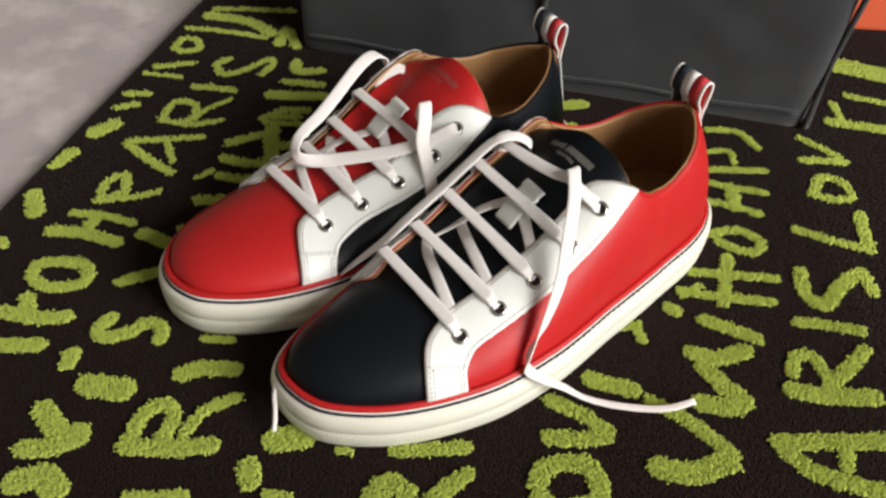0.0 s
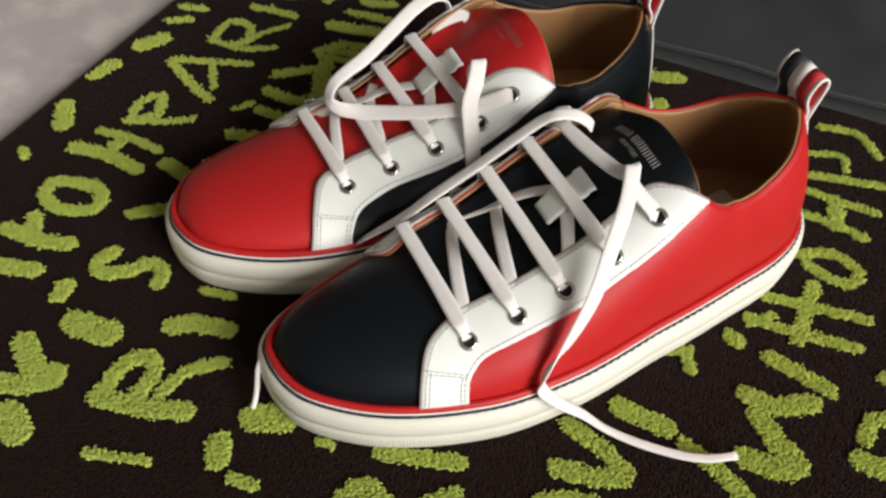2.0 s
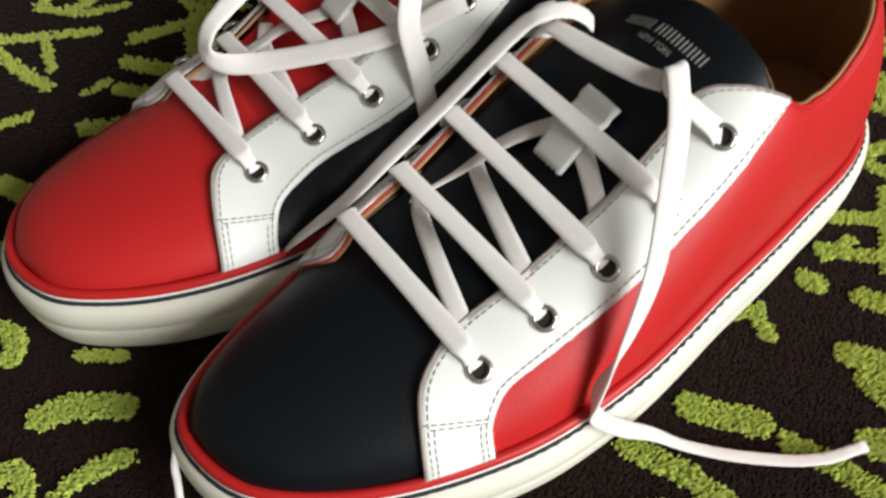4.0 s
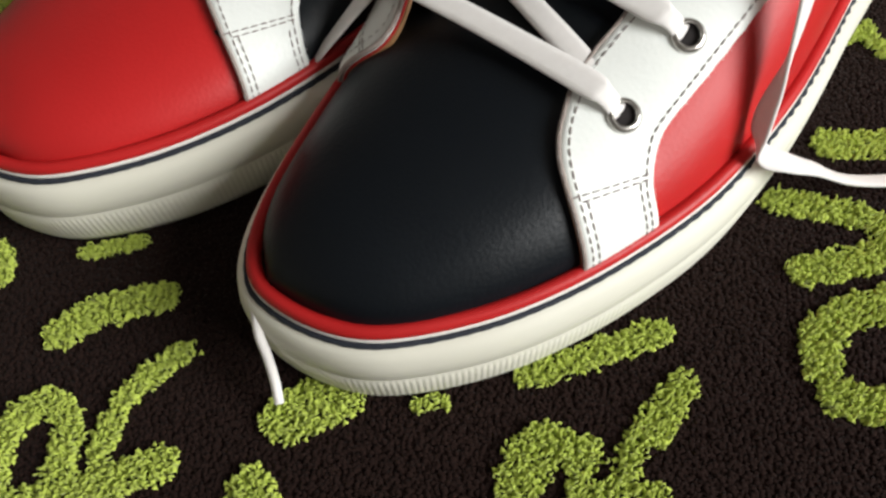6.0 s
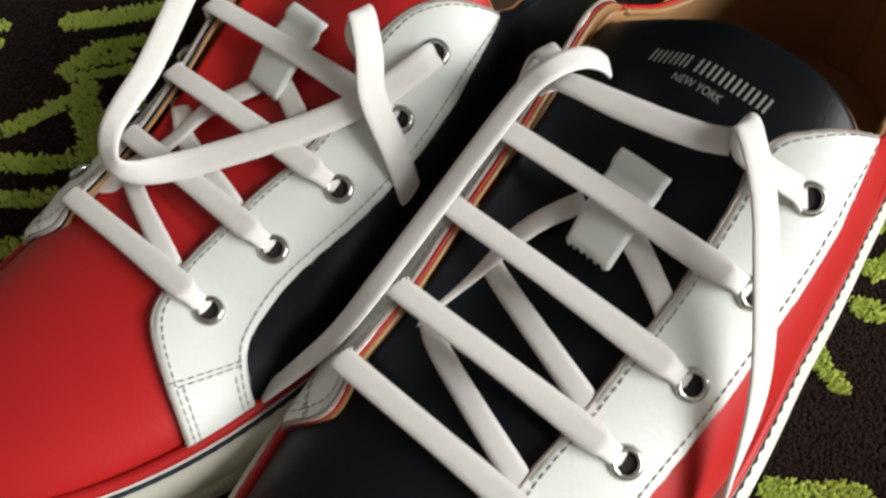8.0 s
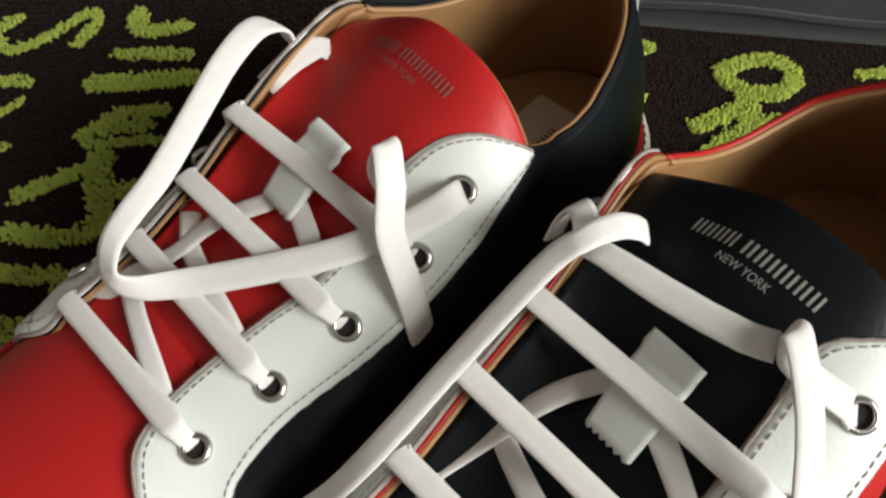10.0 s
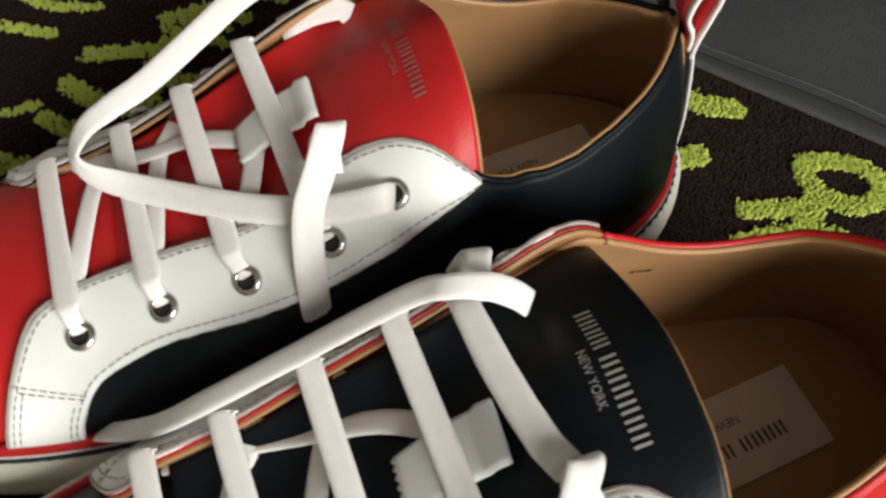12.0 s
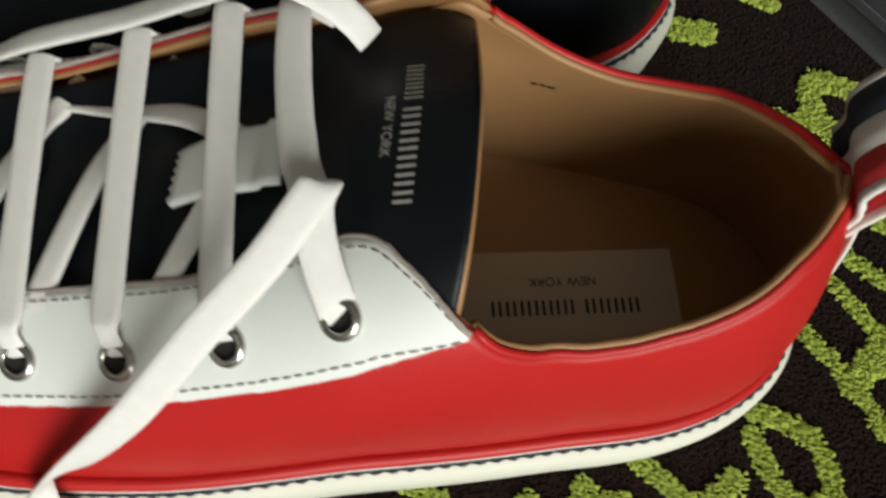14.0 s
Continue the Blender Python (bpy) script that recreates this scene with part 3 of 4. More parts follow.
    # heel strip and pull loop of three woven bands
    back = [last.point(last.length - 0.0006, last.phi_at(last.length - 0.0006, q), 0.001) for q in np.linspace(0.002, quarter_run(last, last.length - 0.001), 16)]
    tx = last.centre(last.length - 0.001)
    low = np.array(back)
    v, f = ribbon_mesh(low, np.tile((1.0, 0, 0.15), (len(low), 1)), 0.009, 0.0014, 30)
    mesh_part("heel_strip", v, f, WHITE, shoe, "white leather strip up the heel")
    v, f = ribbon_mesh(low - np.array([0.0042, 0, 0.0005]), np.tile((-1.0, 0, 0.15), (len(low), 1)), 0.013, 0.0014, 30)
    mesh_part("heel_lining", v, f, TAN, shoe, "tan leather heel lining")
    top = low[-1] + np.array([-0.001, -0.004, -0.002])
    loop = catmull([top + np.array(q) for q in ((0.0010, 0, -0.004), (0.0002, 0, 0.0022), (-0.0035, 0, 0.0098), (-0.0020, 0, 0.0182), (0.0014, 0, 0.0200), (0.0040, 0, 0.0160), (0.0032, 0, 0.0075), (0.0022, 0, 0.000), (0.0020, 0, -0.008))], 48)
    t = unit(np.gradient(loop, axis=0))
    nn = np.cross(t, (0, 1.0, 0))
    strap = mesh_part("pull_loop", *strip(loop, nn, -0.0128, -0.0112), WHITETAPE, shoe, "striped pull loop at the heel")
    for name, a, b, mat in (("navy_band", -0.0112, -0.0042, NAVY), ("white_band", -0.0042, 0.0022, WHITETAPE), ("red_band", 0.0022, 0.0090, REDTAPE), ("white_edge", 0.0090, 0.0108, WHITETAPE)):
        mesh_part(name, *strip(loop, nn, a, b), mat, strap)
    return shoe


def strip(path, normals, a, b, thick=0.0011):
    """A band of a folded strap between two distances across it."""
    n = len(path)
    rows = [path + np.array([0, q, 0]) + h * normals for q, h in ((a, 0), (b, 0), (b, thick), (a, thick))]
    verts = np.stack(rows, 1).reshape(-1, 3)
    faces = [(i * 4 + k, i * 4 + (k + 1) % 4, (i + 1) * 4 + (k + 1) % 4, (i + 1) * 4 + k) for i in range(n - 1) for k in range(4)]
    return verts, faces + [(0, 1, 2, 3), tuple((n - 1) * 4 + k for k in range(4))]


def lace(parent, points, normals, width=0.0070, n=44, label="", taper=0.0, pinch=0.0):
    v, f = ribbon_mesh(np.array(points, float), np.array(normals, float), width, n=n, taper=taper, pinch=pinch)
    return mesh_part("lace", v, f, LACE, parent, label)


def crossing_laces(shoe, last, ends, count):
    """Flat laces that leave the near eyelets and run across to the raised far edge."""
    made = []
    for (x, q), b in list(zip(last.eyelets, ends))[:count]:
        b = np.array(b)
        f0 = last.phi_at(x, q + 0.0002)
        hole = last.point(x, f0, 0.0016)
        nn = unit(last.point(x, f0, 0.002) - hole)
        x1 = x + (b[0] - x) * 0.12
        p1 = last.point(x1, last.phi_at(x1, q + 0.0052), 0.0052)
        x2 = x + (b[0] - x) * 0.22
        p2 = last.point(x2, last.phi_at(x2, q + 0.0110), 0.0050)
        p3 = p2 + (b - p2) * 0.5 + np.array([0, 0, 0.0006])
        over = unit(np.array([-0.25, -0.3, 1.0]))
        made.append(lace(shoe, [hole, p1, p2, p3, b, b + (0.0005, -0.0035, -0.0016), b + (0.001, -0.0055, -0.0075)], [nn, nn, nn + over * 0.5, over, unit((-0.2, -0.5, 1)), (0, -1, 0.5), (0, -1, 0.1)], 0.0070, 46,
                         "flat white cotton lace", 0.0, 0.32))
    return made


# ---- setting ----
tagged(box_mesh("floor", -2.0, 1.8, -2.0, 2.2, -0.10, -0.010, MARBLE), "pale mottled stone floor", "floor", kind="structure")
rug = tagged(new("rug"), "dark brown rug with lime green hand-drawn lettering", "rug")
LEFT_FLAP = ((0.0616, -0.0338, 0.0360), (0.0824, -0.0285, 0.0575), (0.1037, -0.0300, 0.0660), (0.1262, -0.0337, 0.0760), (0.1467, -0.0363, 0.0865), (0.1700, -0.0427, 0.0910), (0.1942, -0.0480, 0.0945),
             (0.2055, -0.0482, 0.0872), (0.2180, -0.0472, 0.0812), (0.2335, -0.0452, 0.0785), (0.2575, -0.0415, 0.0820), (0.2780, -0.0360, 0.0890), (0.2980, -0.0250, 0.0960))
RIGHT_FLAP = ((0.0655, -0.0403, 0.0320), (0.0860, -0.0300, 0.0490), (0.1100, -0.0319, 0.0562), (0.1310, -0.0338, 0.0664), (0.1520, -0.0380, 0.0770), (0.1780, -0.0425, 0.0880), (0.1990, -0.0470, 0.0890),
              (0.2105, -0.0472, 0.0835), (0.2235, -0.0462, 0.0785), (0.2390, -0.0445, 0.0755), (0.2610, -0.0400, 0.0780), (0.2770, -0.0345, 0.0825), (0.2920, -0.0260, 0.0870))
LEFT_EYELETS = ((0.0889, 0.0305), (0.1123, 0.0380), (0.1345, 0.0449), (0.1572, 0.0556), (0.1782, 0.0680))
LEFT_LOW = ((0.0828, 0.0015), (0.0845, 0.0130), (0.0905, 0.0205), (0.0975, 0.0245), (0.1120, 0.0288), (0.1350, 0.0360), (0.1625, 0.0485), (0.1865, 0.0620), (0.1998, 0.0690))
LEFT_HIGH = ((0.0620, 0.0015), (0.0645, 0.0140), (0.0705, 0.0285), (0.0790, 0.0375), (0.0925, 0.0458), (0.1200, 0.0545), (0.1450, 0.0640), (0.1650, 0.0742), (0.1795, 0.0830), (0.1890, 0.0792), (0.2001, 0.0698))
RIGHT_EYELETS = ((0.0931, 0.0310), (0.1168, 0.0355), (0.1406, 0.0399), (0.1644, 0.0483), (0.1822, 0.0589))
RIGHT_LOW = ((0.0868, 0.0015), (0.0885, 0.0080), (0.0940, 0.0166), (0.1010, 0.0211), (0.1160, 0.0262), (0.1400, 0.0300), (0.1640, 0.0378), (0.1865, 0.0490), (0.2040, 0.0570))
RIGHT_HIGH = ((0.0668, 0.0015), (0.0690, 0.0085), (0.0735, 0.0225), (0.0795, 0.0365), (0.0870, 0.0425), (0.0970, 0.0467), (0.1180, 0.0512), (0.1440, 0.0550), (0.1720, 0.0705), (0.1840, 0.0732), (0.1940, 0.0688), (0.2042, 0.0578))
LAST_LEFT = Last([(0.0, -0.004, -0.004), (0.003, 0.013, -0.013), (0.009, 0.025, -0.020), (0.022, 0.037, -0.0285), (0.045, 0.050, -0.0385), (0.070, 0.058, -0.047),
                  (0.100, 0.063, -0.052), (0.140, 0.062, -0.054), (0.184, 0.056, -0.055), (0.236, 0.046, -0.052), (0.270, 0.036, -0.048),
                  (0.290, 0.022, -0.040), (0.301, 0.008, -0.029), (0.306, -0.012, -0.012)], ((0.0, 0.3), (1.0, 1.0)), LEFT_FLAP, LEFT_EYELETS, LEFT_LOW, LEFT_HIGH, -0.0030,
                 ((0.10, 0.0), (0.14, 0.0010), (0.184, 0.0042), (0.236, 0.0048), (0.270, 0.0035), (0.292, 0.0010), (0.306, 0.0)), 0.31)
LAST_RIGHT = Last([(0.0, 0.002, 0.002), (0.003, 0.016, -0.012), (0.009, 0.027, -0.022), (0.022, 0.038, -0.033), (0.045, 0.050, -0.043), (0.070, 0.057, -0.050),
                   (0.100, 0.060, -0.055), (0.140, 0.058, -0.058), (0.184, 0.053, -0.058), (0.236, 0.043, -0.053), (0.264, 0.033, -0.047),
                   (0.284, 0.020, -0.037), (0.295, 0.006, -0.026), (0.300, -0.009, -0.009)], ((0.0, 0.06, 0.1, 0.2, 0.3), (0.88, 0.82, 0.78, 0.87, 0.87)), RIGHT_FLAP, RIGHT_EYELETS, RIGHT_LOW, RIGHT_HIGH, 0.0015,
                  ((0.0, 0.0), (0.3, 0.0)), 0.25)


def shoe_pose(x, y, turn):
    m = Matrix(((math.cos(turn), math.sin(turn), 0, x), (math.sin(turn), -math.cos(turn), 0, y), (0, 0, 1, 0), (0, 0, 0, 1)))
    return m


LEFT_PLACE, RIGHT_PLACE = shoe_pose(0.0027, -0.0092, radians(34)), shoe_pose(-0.0760, 0.0577, radians(35))
left_shoe = build_shoe(LEFT_PLACE, LAST_LEFT, (BLACK, RED, BLACK), "low leather sneaker with black toe, red sides and white lacing panel")
right_shoe = build_shoe(RIGHT_PLACE, LAST_RIGHT, (RED, BLACK, RED), "low leather sneaker with red toe, black sides and white lacing panel")
LEFT_ENDS = ((0.0808, -0.0285, 0.0580), (0.1018, -0.0302, 0.0662), (0.1244, -0.0345, 0.0756), (0.1453, -0.0366, 0.0866), (0.1597, -0.0323, 0.0965))
RIGHT_ENDS = ((0.0860, -0.0300, 0.0492), (0.1100, -0.0319, 0.0564), (0.1310, -0.0338, 0.0666), (0.1520, -0.0380, 0.0772))
crossing_laces(left_shoe, LAST_LEFT, LEFT_ENDS, 4)
crossing_laces(right_shoe, LAST_RIGHT, RIGHT_ENDS, 4)

UP = (0.0, 0.0, 1.0)


def under_lace(shoe, last, stops, width=0.0062):
    """A lace that lies on the tongue; stops: (x, angle, height above the tongue)."""
    p = [last.point(x, f, h) for x, f, h in stops]
    nn = [unit(last.point(x, f, h + 0.001) - last.point(x, f, h)) for x, f, h in stops]
    if stops[0][1] > 2.45:
        x = stops[0][0]
        p[0] = last.lifted(x, last.phi_at(x, 0.84 * float(np.interp(x, *zip(*last.high))), True), -0.0035)
        p[1] = (p[0] + p[2]) / 2 + np.array([0, 0, 0.0004])
        nn[0] = nn[1] = unit(nn[2] + np.array([0, 0.5, 0.3]))
    return lace(shoe, p, nn, width, 30, "flat white cotton lace under the crossing ones")


for stops in (((0.1100, 2.62, 0.0100), (0.1065, 2.38, 0.0062), (0.1018, 2.05, 0.0022), (0.0965, 1.70, 0.0018), (0.0917, 1.25, 0.0020), (0.0905, 1.05, 0.0006)),
              ((0.1330, 2.62, 0.0100), (0.1300, 2.40, 0.0062), (0.1258, 2.10, 0.0022), (0.1200, 1.75, 0.0018), (0.1145, 1.28, 0.0020), (0.1130, 1.05, 0.0006)),
              ((0.1530, 1.75, 0.0026), (0.1486, 1.58, 0.0022), (0.1430, 1.40, 0.0018), (0.1380, 1.15, 0.0006)),
              ((0.0840, 2.62, 0.0080), (0.0920, 2.42, 0.0060), (0.1081, 2.20, 0.0045), (0.1220, 2.12, 0.0034), (0.1385, 2.00, 0.0026), (0.1500, 1.84, 0.0004))):
    under_lace(left_shoe, LAST_LEFT, stops)
for stops in (((0.1060, 2.55, 0.0060), (0.1030, 2.30, 0.0040), (0.0995, 1.90, 0.0020), (0.0940, 1.45, 0.0018), (0.0895, 1.10, 0.0012)),
              ((0.1290, 2.55, 0.0060), (0.1255, 2.30, 0.0040), (0.1209, 1.90, 0.0020), (0.1170, 1.45, 0.0018), (0.1140, 1.15, 0.0012)),
              ((0.1500, 1.60, 0.0024), (0.1450, 1.42, 0.0020), (0.1410, 1.20, 0.0010)),
              ((0.0880, 2.50, 0.0060), (0.0970, 2.25, 0.0044), (0.1172, 2.00, 0.0032), (0.1320, 1.92, 0.0028), (0.1460, 1.74, 0.0006))):
    under_lace(right_shoe, LAST_RIGHT, stops)

# left shoe: top bar that folds over and falls down the side to the rug
lace(left_shoe, [(0.1605, -0.0390, 0.0900), (0.1600, -0.0345, 0.0962), (0.1625, -0.0160, 0.0985), (0.1660, 0.0000, 0.1000), (0.1692, 0.0075, 0.1012)],
     [(0, -1, 0.2), (-0.2, -0.6, 1), (-0.3, 0, 1), (-0.3, 0, 1), (-0.3, 0.1, 1)], 0.0070, 40, "flat white lace folded at its end")
lace(left_shoe, [(0.1777, 0.0278, 0.0885), (0.1760, 0.0248, 0.0928), (0.1720, 0.0172, 0.0972), (0.1700, 0.0100, 0.1004), (0.1712, 0.0072, 0.1046), (0.1702, 0.0098, 0.1062), (0.1630, 0.0210, 0.0995), (0.1525, 0.0325, 0.0895), (0.1400, 0.0455, 0.0735), (0.1270, 0.0535, 0.0560), (0.1165, 0.0572, 0.0410),
                 (0.1155, 0.0605, 0.0330), (0.1220, 0.0660, 0.0275), (0.1330, 0.0705, 0.0180), (0.1450, 0.0785, 0.0080), (0.1600, 0.0910, 0.0056), (0.1780, 0.1035, 0.0060), (0.1950, 0.1090, 0.0075)],
     [(-0.1, -0.6, -0.7), (-0.1, -0.6, -0.7), (-0.1, -0.5, -0.8), (-0.1, -0.8, -0.4), (-0.1, -0.95, 0.3), (0.0, 0.3, 0.95), (0.0, 0.5, 0.9), (0.0, 0.55, 0.85), (0.25, 0.5, 0.8), (0.5, 0.7, 0.45), (0.85, 0.44, -0.28), (0.3, 0.95, 0.1), (0.4, 0.6, 0.6), (0.3, 0.2, 1), (0.2, -0.2, 1), (0.1, 0.1, 1), (0, 0, 1), (0.2, 0.2, 1)],
     0.0074, 190, "loose lace trailing off the shoe onto the rug", 0.5)
# left shoe: loose lace along the raised far edge
lace(left_shoe, [(0.1755, -0.0322, 0.0922), (0.1720, -0.0332, 0.0962), (0.1660, -0.0348, 0.0998), (0.1570, -0.0364, 0.1008), (0.1480, -0.0385, 0.0955), (0.1200, -0.0385, 0.0770), (0.1000, -0.0368, 0.0675), (0.0850, -0.0385, 0.0550), (0.0720, -0.0445, 0.0410), (0.0640, -0.0500, 0.0300)],
     [(0.40, 0.55, 0.75), (0.35, 0.45, 0.85), (0.15, 0.25, 0.95), (-0.15, 0.05, 1.0), (-0.35, 0, 1), (-0.3, -0.1, 1), (-0.3, -0.1, 1), (-0.3, -0.2, 1), (-0.3, -0.4, 0.8), (-0.3, -0.5, 0.8)], 0.0066, 100, "loose white lace lying along the lacing flap")
lace(left_shoe, [(0.1640, -0.0390, 0.0870), (0.1660, -0.0432, 0.0932), (0.1676, -0.0478, 0.0930), (0.1670, -0.0505, 0.0865), (0.1650, -0.0510, 0.0790)],
     [(-0.2, 0.6, 0.8), (0, -0.1, 1), (0.1, -0.8, 0.6), (0, -1, 0.1), (0, -1, 0)], 0.0070, 40, "lace bent over the flap edge")
# right shoe: lace from the top eyelet, looped back over the far edge
lace(right_shoe, [(0.1816, 0.0276, 0.0812), (0.1775, 0.0300, 0.0848), (0.1680, 0.0272, 0.0805), (0.1590, 0.0232, 0.0764), (0.1460, 0.0160, 0.0716), (0.1348, 0.0085, 0.0678), (0.1230, 0.0000, 0.0640), (0.1117, -0.0080, 0.0612),
                  (0.1020, -0.0142, 0.0612), (0.0985, -0.0195, 0.0640), (0.1030, -0.0252, 0.0685), (0.1120, -0.0290, 0.0718), (0.1230, -0.0318, 0.0760), (0.1390, -0.0375, 0.0840), (0.1540, -0.0428, 0.0918), (0.1665, -0.0468, 0.0945), (0.1745, -0.0478, 0.0905), (0.1775, -0.0480, 0.0830)],
     [(0, 0.6, 0.7), (0.1, 0.5, 0.9), (0, 0.5, 0.9), (-0.1, 0.4, 1), (-0.2, 0.4, 1), (-0.3, 0.4, 0.9), (-0.3, 0.4, 0.9), (-0.5, 0.5, 0.7), (-0.8, 0.5, 0.4), (-0.9, 0.3, 0.4), (-0.6, 0.3, 0.7), (-0.3, 0.4, 0.8), (-0.2, 0.5, 0.8), (-0.2, 0.55, 0.8), (-0.1, 0.5, 0.85), (0.3, 0.2, 1), (0.8, -0.2, 0.6), (0.9, 0.0, 0.3)],
     0.0078, 170, "loose lace looped from the top eyelet")
lace(right_shoe, [(0.1662, 0.0185, 0.0838), (0.1668, 0.0122, 0.0880), (0.1692, 0.0100, 0.0926), (0.1686, 0.0128, 0.0944), (0.1640, 0.0202, 0.0884), (0.1590, 0.0262, 0.0795), (0.1565, 0.0370, 0.0688), (0.1562, 0.0430, 0.0530), (0.1580, 0.0445, 0.0400)],
     [(0, -0.5, -0.8), (0, -0.9, -0.3), (0, -0.8, 0.5), (0, 0.4, 0.9), (0, 0.7, 0.8), (-0.1, 0.8, 0.6), (-0.1, 0.9, 0.4), (0, 1, 0.2), (0, 1, 0)], 0.0080, 80, "loose lace hanging down the side")
# right shoe: white lace end tucked between tongue and far flap
lace(right_shoe, [(0.1640, -0.0425, 0.0775), (0.1740, -0.0415, 0.0825), (0.1815, -0.0400, 0.0842), (0.1850, -0.0385, 0.0825)], [(-0.2, 0.5, 1), (-0.1, 0.5, 1), (0.2, 0.6, 1), (0.5, 0.6, 0.6)], 0.0072, 30, "lace end tucked beside the tongue")
cord, cf = tube_mesh(catmull([(0.0030, -0.0040, 0.0235), (-0.0004, 0.0005, 0.0205), (-0.0022, 0.0040, 0.0155), (-0.0045, 0.0075, 0.0095), (-0.0072, 0.0112, 0.0058)], 24), 0.0013, 8)
mesh_part("lace_end", cord, cf, LACE, left_shoe, "thin white lace end by the toe")

# ---- rug: dark ground with brushed lime strokes, in short looped pile ----
STROKES = []


def stroke(width, *points):
    STROKES.append((width * 0.45, np.array(points, float) + np.array([0.0, 0.0022])))


stroke(0.0127, (-0.189, 0.177), (-0.182, 0.190))
stroke(0.0146, (-0.174, 0.213), (-0.164, 0.224))
stroke(0.0075, (-0.168, 0.244), (-0.155, 0.250))
stroke(0.0076, (-0.166, 0.262), (-0.150, 0.264))
stroke(0.0056, (-0.161, 0.291), (-0.132, 0.288))
stroke(0.0068, (-0.155, 0.300), (-0.128, 0.308))
stroke(0.0070, (-0.148, 0.331), (-0.144, 0.344), (-0.132, 0.341), (-0.128, 0.330), (-0.139, 0.324), (-0.147, 0.328))
stroke(0.0059, (-0.146, 0.360), (-0.112, 0.358), (-0.077, 0.351))
stroke(0.0132, (-0.132, 0.382), (-0.097, 0.376), (-0.074, 0.360))
stroke(0.0104, (-0.064, 0.344), (-0.061, 0.366), (-0.049, 0.341))
stroke(0.0074, (-0.130, 0.393), (-0.101, 0.396), (-0.061, 0.397))
stroke(0.0072, (-0.100, 0.317), (-0.107, 0.308), (-0.100, 0.295), (-0.085, 0.302), (-0.070, 0.318), (-0.063, 0.315), (-0.069, 0.298))
stroke(0.0075, (-0.118, 0.276), (-0.102, 0.276), (-0.086, 0.274))
stroke(0.0062, (-0.131, 0.233), (-0.127, 0.255), (-0.111, 0.253), (-0.109, 0.236), (-0.116, 0.232))
stroke(0.0061, (-0.131, 0.232), (-0.107, 0.229), (-0.088, 0.236))
stroke(0.0052, (-0.107, 0.236), (-0.100, 0.250), (-0.085, 0.263))
stroke(0.0065, (-0.147, 0.206), (-0.119, 0.211), (-0.097, 0.215))
stroke(0.0079, (-0.146, 0.202), (-0.125, 0.186), (-0.108, 0.175))
stroke(0.0059, (-0.120, 0.208), (-0.110, 0.187))
stroke(0.0072, (-0.146, 0.143), (-0.148, 0.160), (-0.138, 0.170), (-0.133, 0.153), (-0.140, 0.147))
stroke(0.0066, (-0.148, 0.143), (-0.127, 0.148), (-0.110, 0.155))
stroke(0.0065, (-0.160, 0.130), (-0.140, 0.129), (-0.118, 0.124))
stroke(0.0100, (-0.167, 0.113), (-0.145, 0.112), (-0.123, 0.106))
stroke(0.0092, (-0.143, 0.128), (-0.145, 0.114))
stroke(0.0088, (-0.164, 0.075), (-0.163, 0.084), (-0.150, 0.087), (-0.135, 0.085), (-0.130, 0.075), (-0.137, 0.068), (-0.154, 0.067), (-0.163, 0.073))
stroke(0.0102, (-0.170, 0.046), (-0.149, 0.043), (-0.132, 0.045))
stroke(0.0103, (-0.160, 0.057), (-0.153, 0.043))
stroke(0.0109, (-0.172, 0.021), (-0.140, 0.024))
stroke(0.0056, (-0.195, 0.103), (-0.191, 0.098))
stroke(0.0135, (-0.191, 0.145), (-0.184, 0.129))
stroke(0.0113, (-0.119, 0.019), (-0.119, 0.013))
stroke(0.0163, (-0.103, 0.000), (-0.084, -0.002))
stroke(0.0138, (-0.121, -0.017), (-0.105, -0.031), (-0.098, -0.029))
stroke(0.0121, (-0.122, -0.040), (-0.108, -0.038), (-0.097, -0.032))
stroke(0.0156, (-0.119, -0.058), (-0.106, -0.054), (-0.098, -0.061))
stroke(0.0097, (-0.106, 0.046), (-0.111, 0.038), (-0.106, 0.032), (-0.093, 0.036), (-0.084, 0.044), (-0.075, 0.041), (-0.074, 0.033))
stroke(0.0093, (-0.109, 0.074), (-0.086, 0.085))
stroke(0.0110, (-0.108, 0.115), (-0.089, 0.107))
stroke(0.0114, (-0.055, 0.010), (-0.044, 0.015), (-0.027, 0.015))
stroke(0.0096, (-0.071, -0.032), (-0.068, -0.016), (-0.059, -0.009), (-0.052, -0.016), (-0.054, -0.028))
stroke(0.0116, (-0.072, -0.035), (-0.049, -0.035), (-0.029, -0.032))
stroke(0.0081, (-0.044, -0.026), (-0.037, -0.012), (-0.022, -0.003))
stroke(0.0132, (-0.007, -0.043), (-0.005, -0.050))
stroke(0.0056, (-0.063, -0.062), (-0.034, -0.059))
stroke(0.0068, (0.005, -0.057), (0.016, -0.058))
stroke(0.0159, (0.004, -0.027), (0.017, -0.024))
stroke(0.0062, (-0.048, 0.035), (-0.033, 0.035))
stroke(0.0049, (0.037, -0.031), (0.043, -0.031))
stroke(0.0090, (-0.075, 0.210), (-0.044, 0.228))
stroke(0.0126, (-0.048, 0.228), (-0.041, 0.193))
stroke(0.0099, (-0.075, 0.193), (-0.053, 0.189), (-0.030, 0.195))
stroke(0.0088, (-0.040, 0.209), (-0.025, 0.214))
stroke(0.0079, (-0.057, 0.241), (-0.044, 0.252), (-0.025, 0.254))
stroke(0.0065, (-0.054, 0.236), (-0.025, 0.237))
stroke(0.0122, (-0.057, 0.271), (-0.017, 0.273))
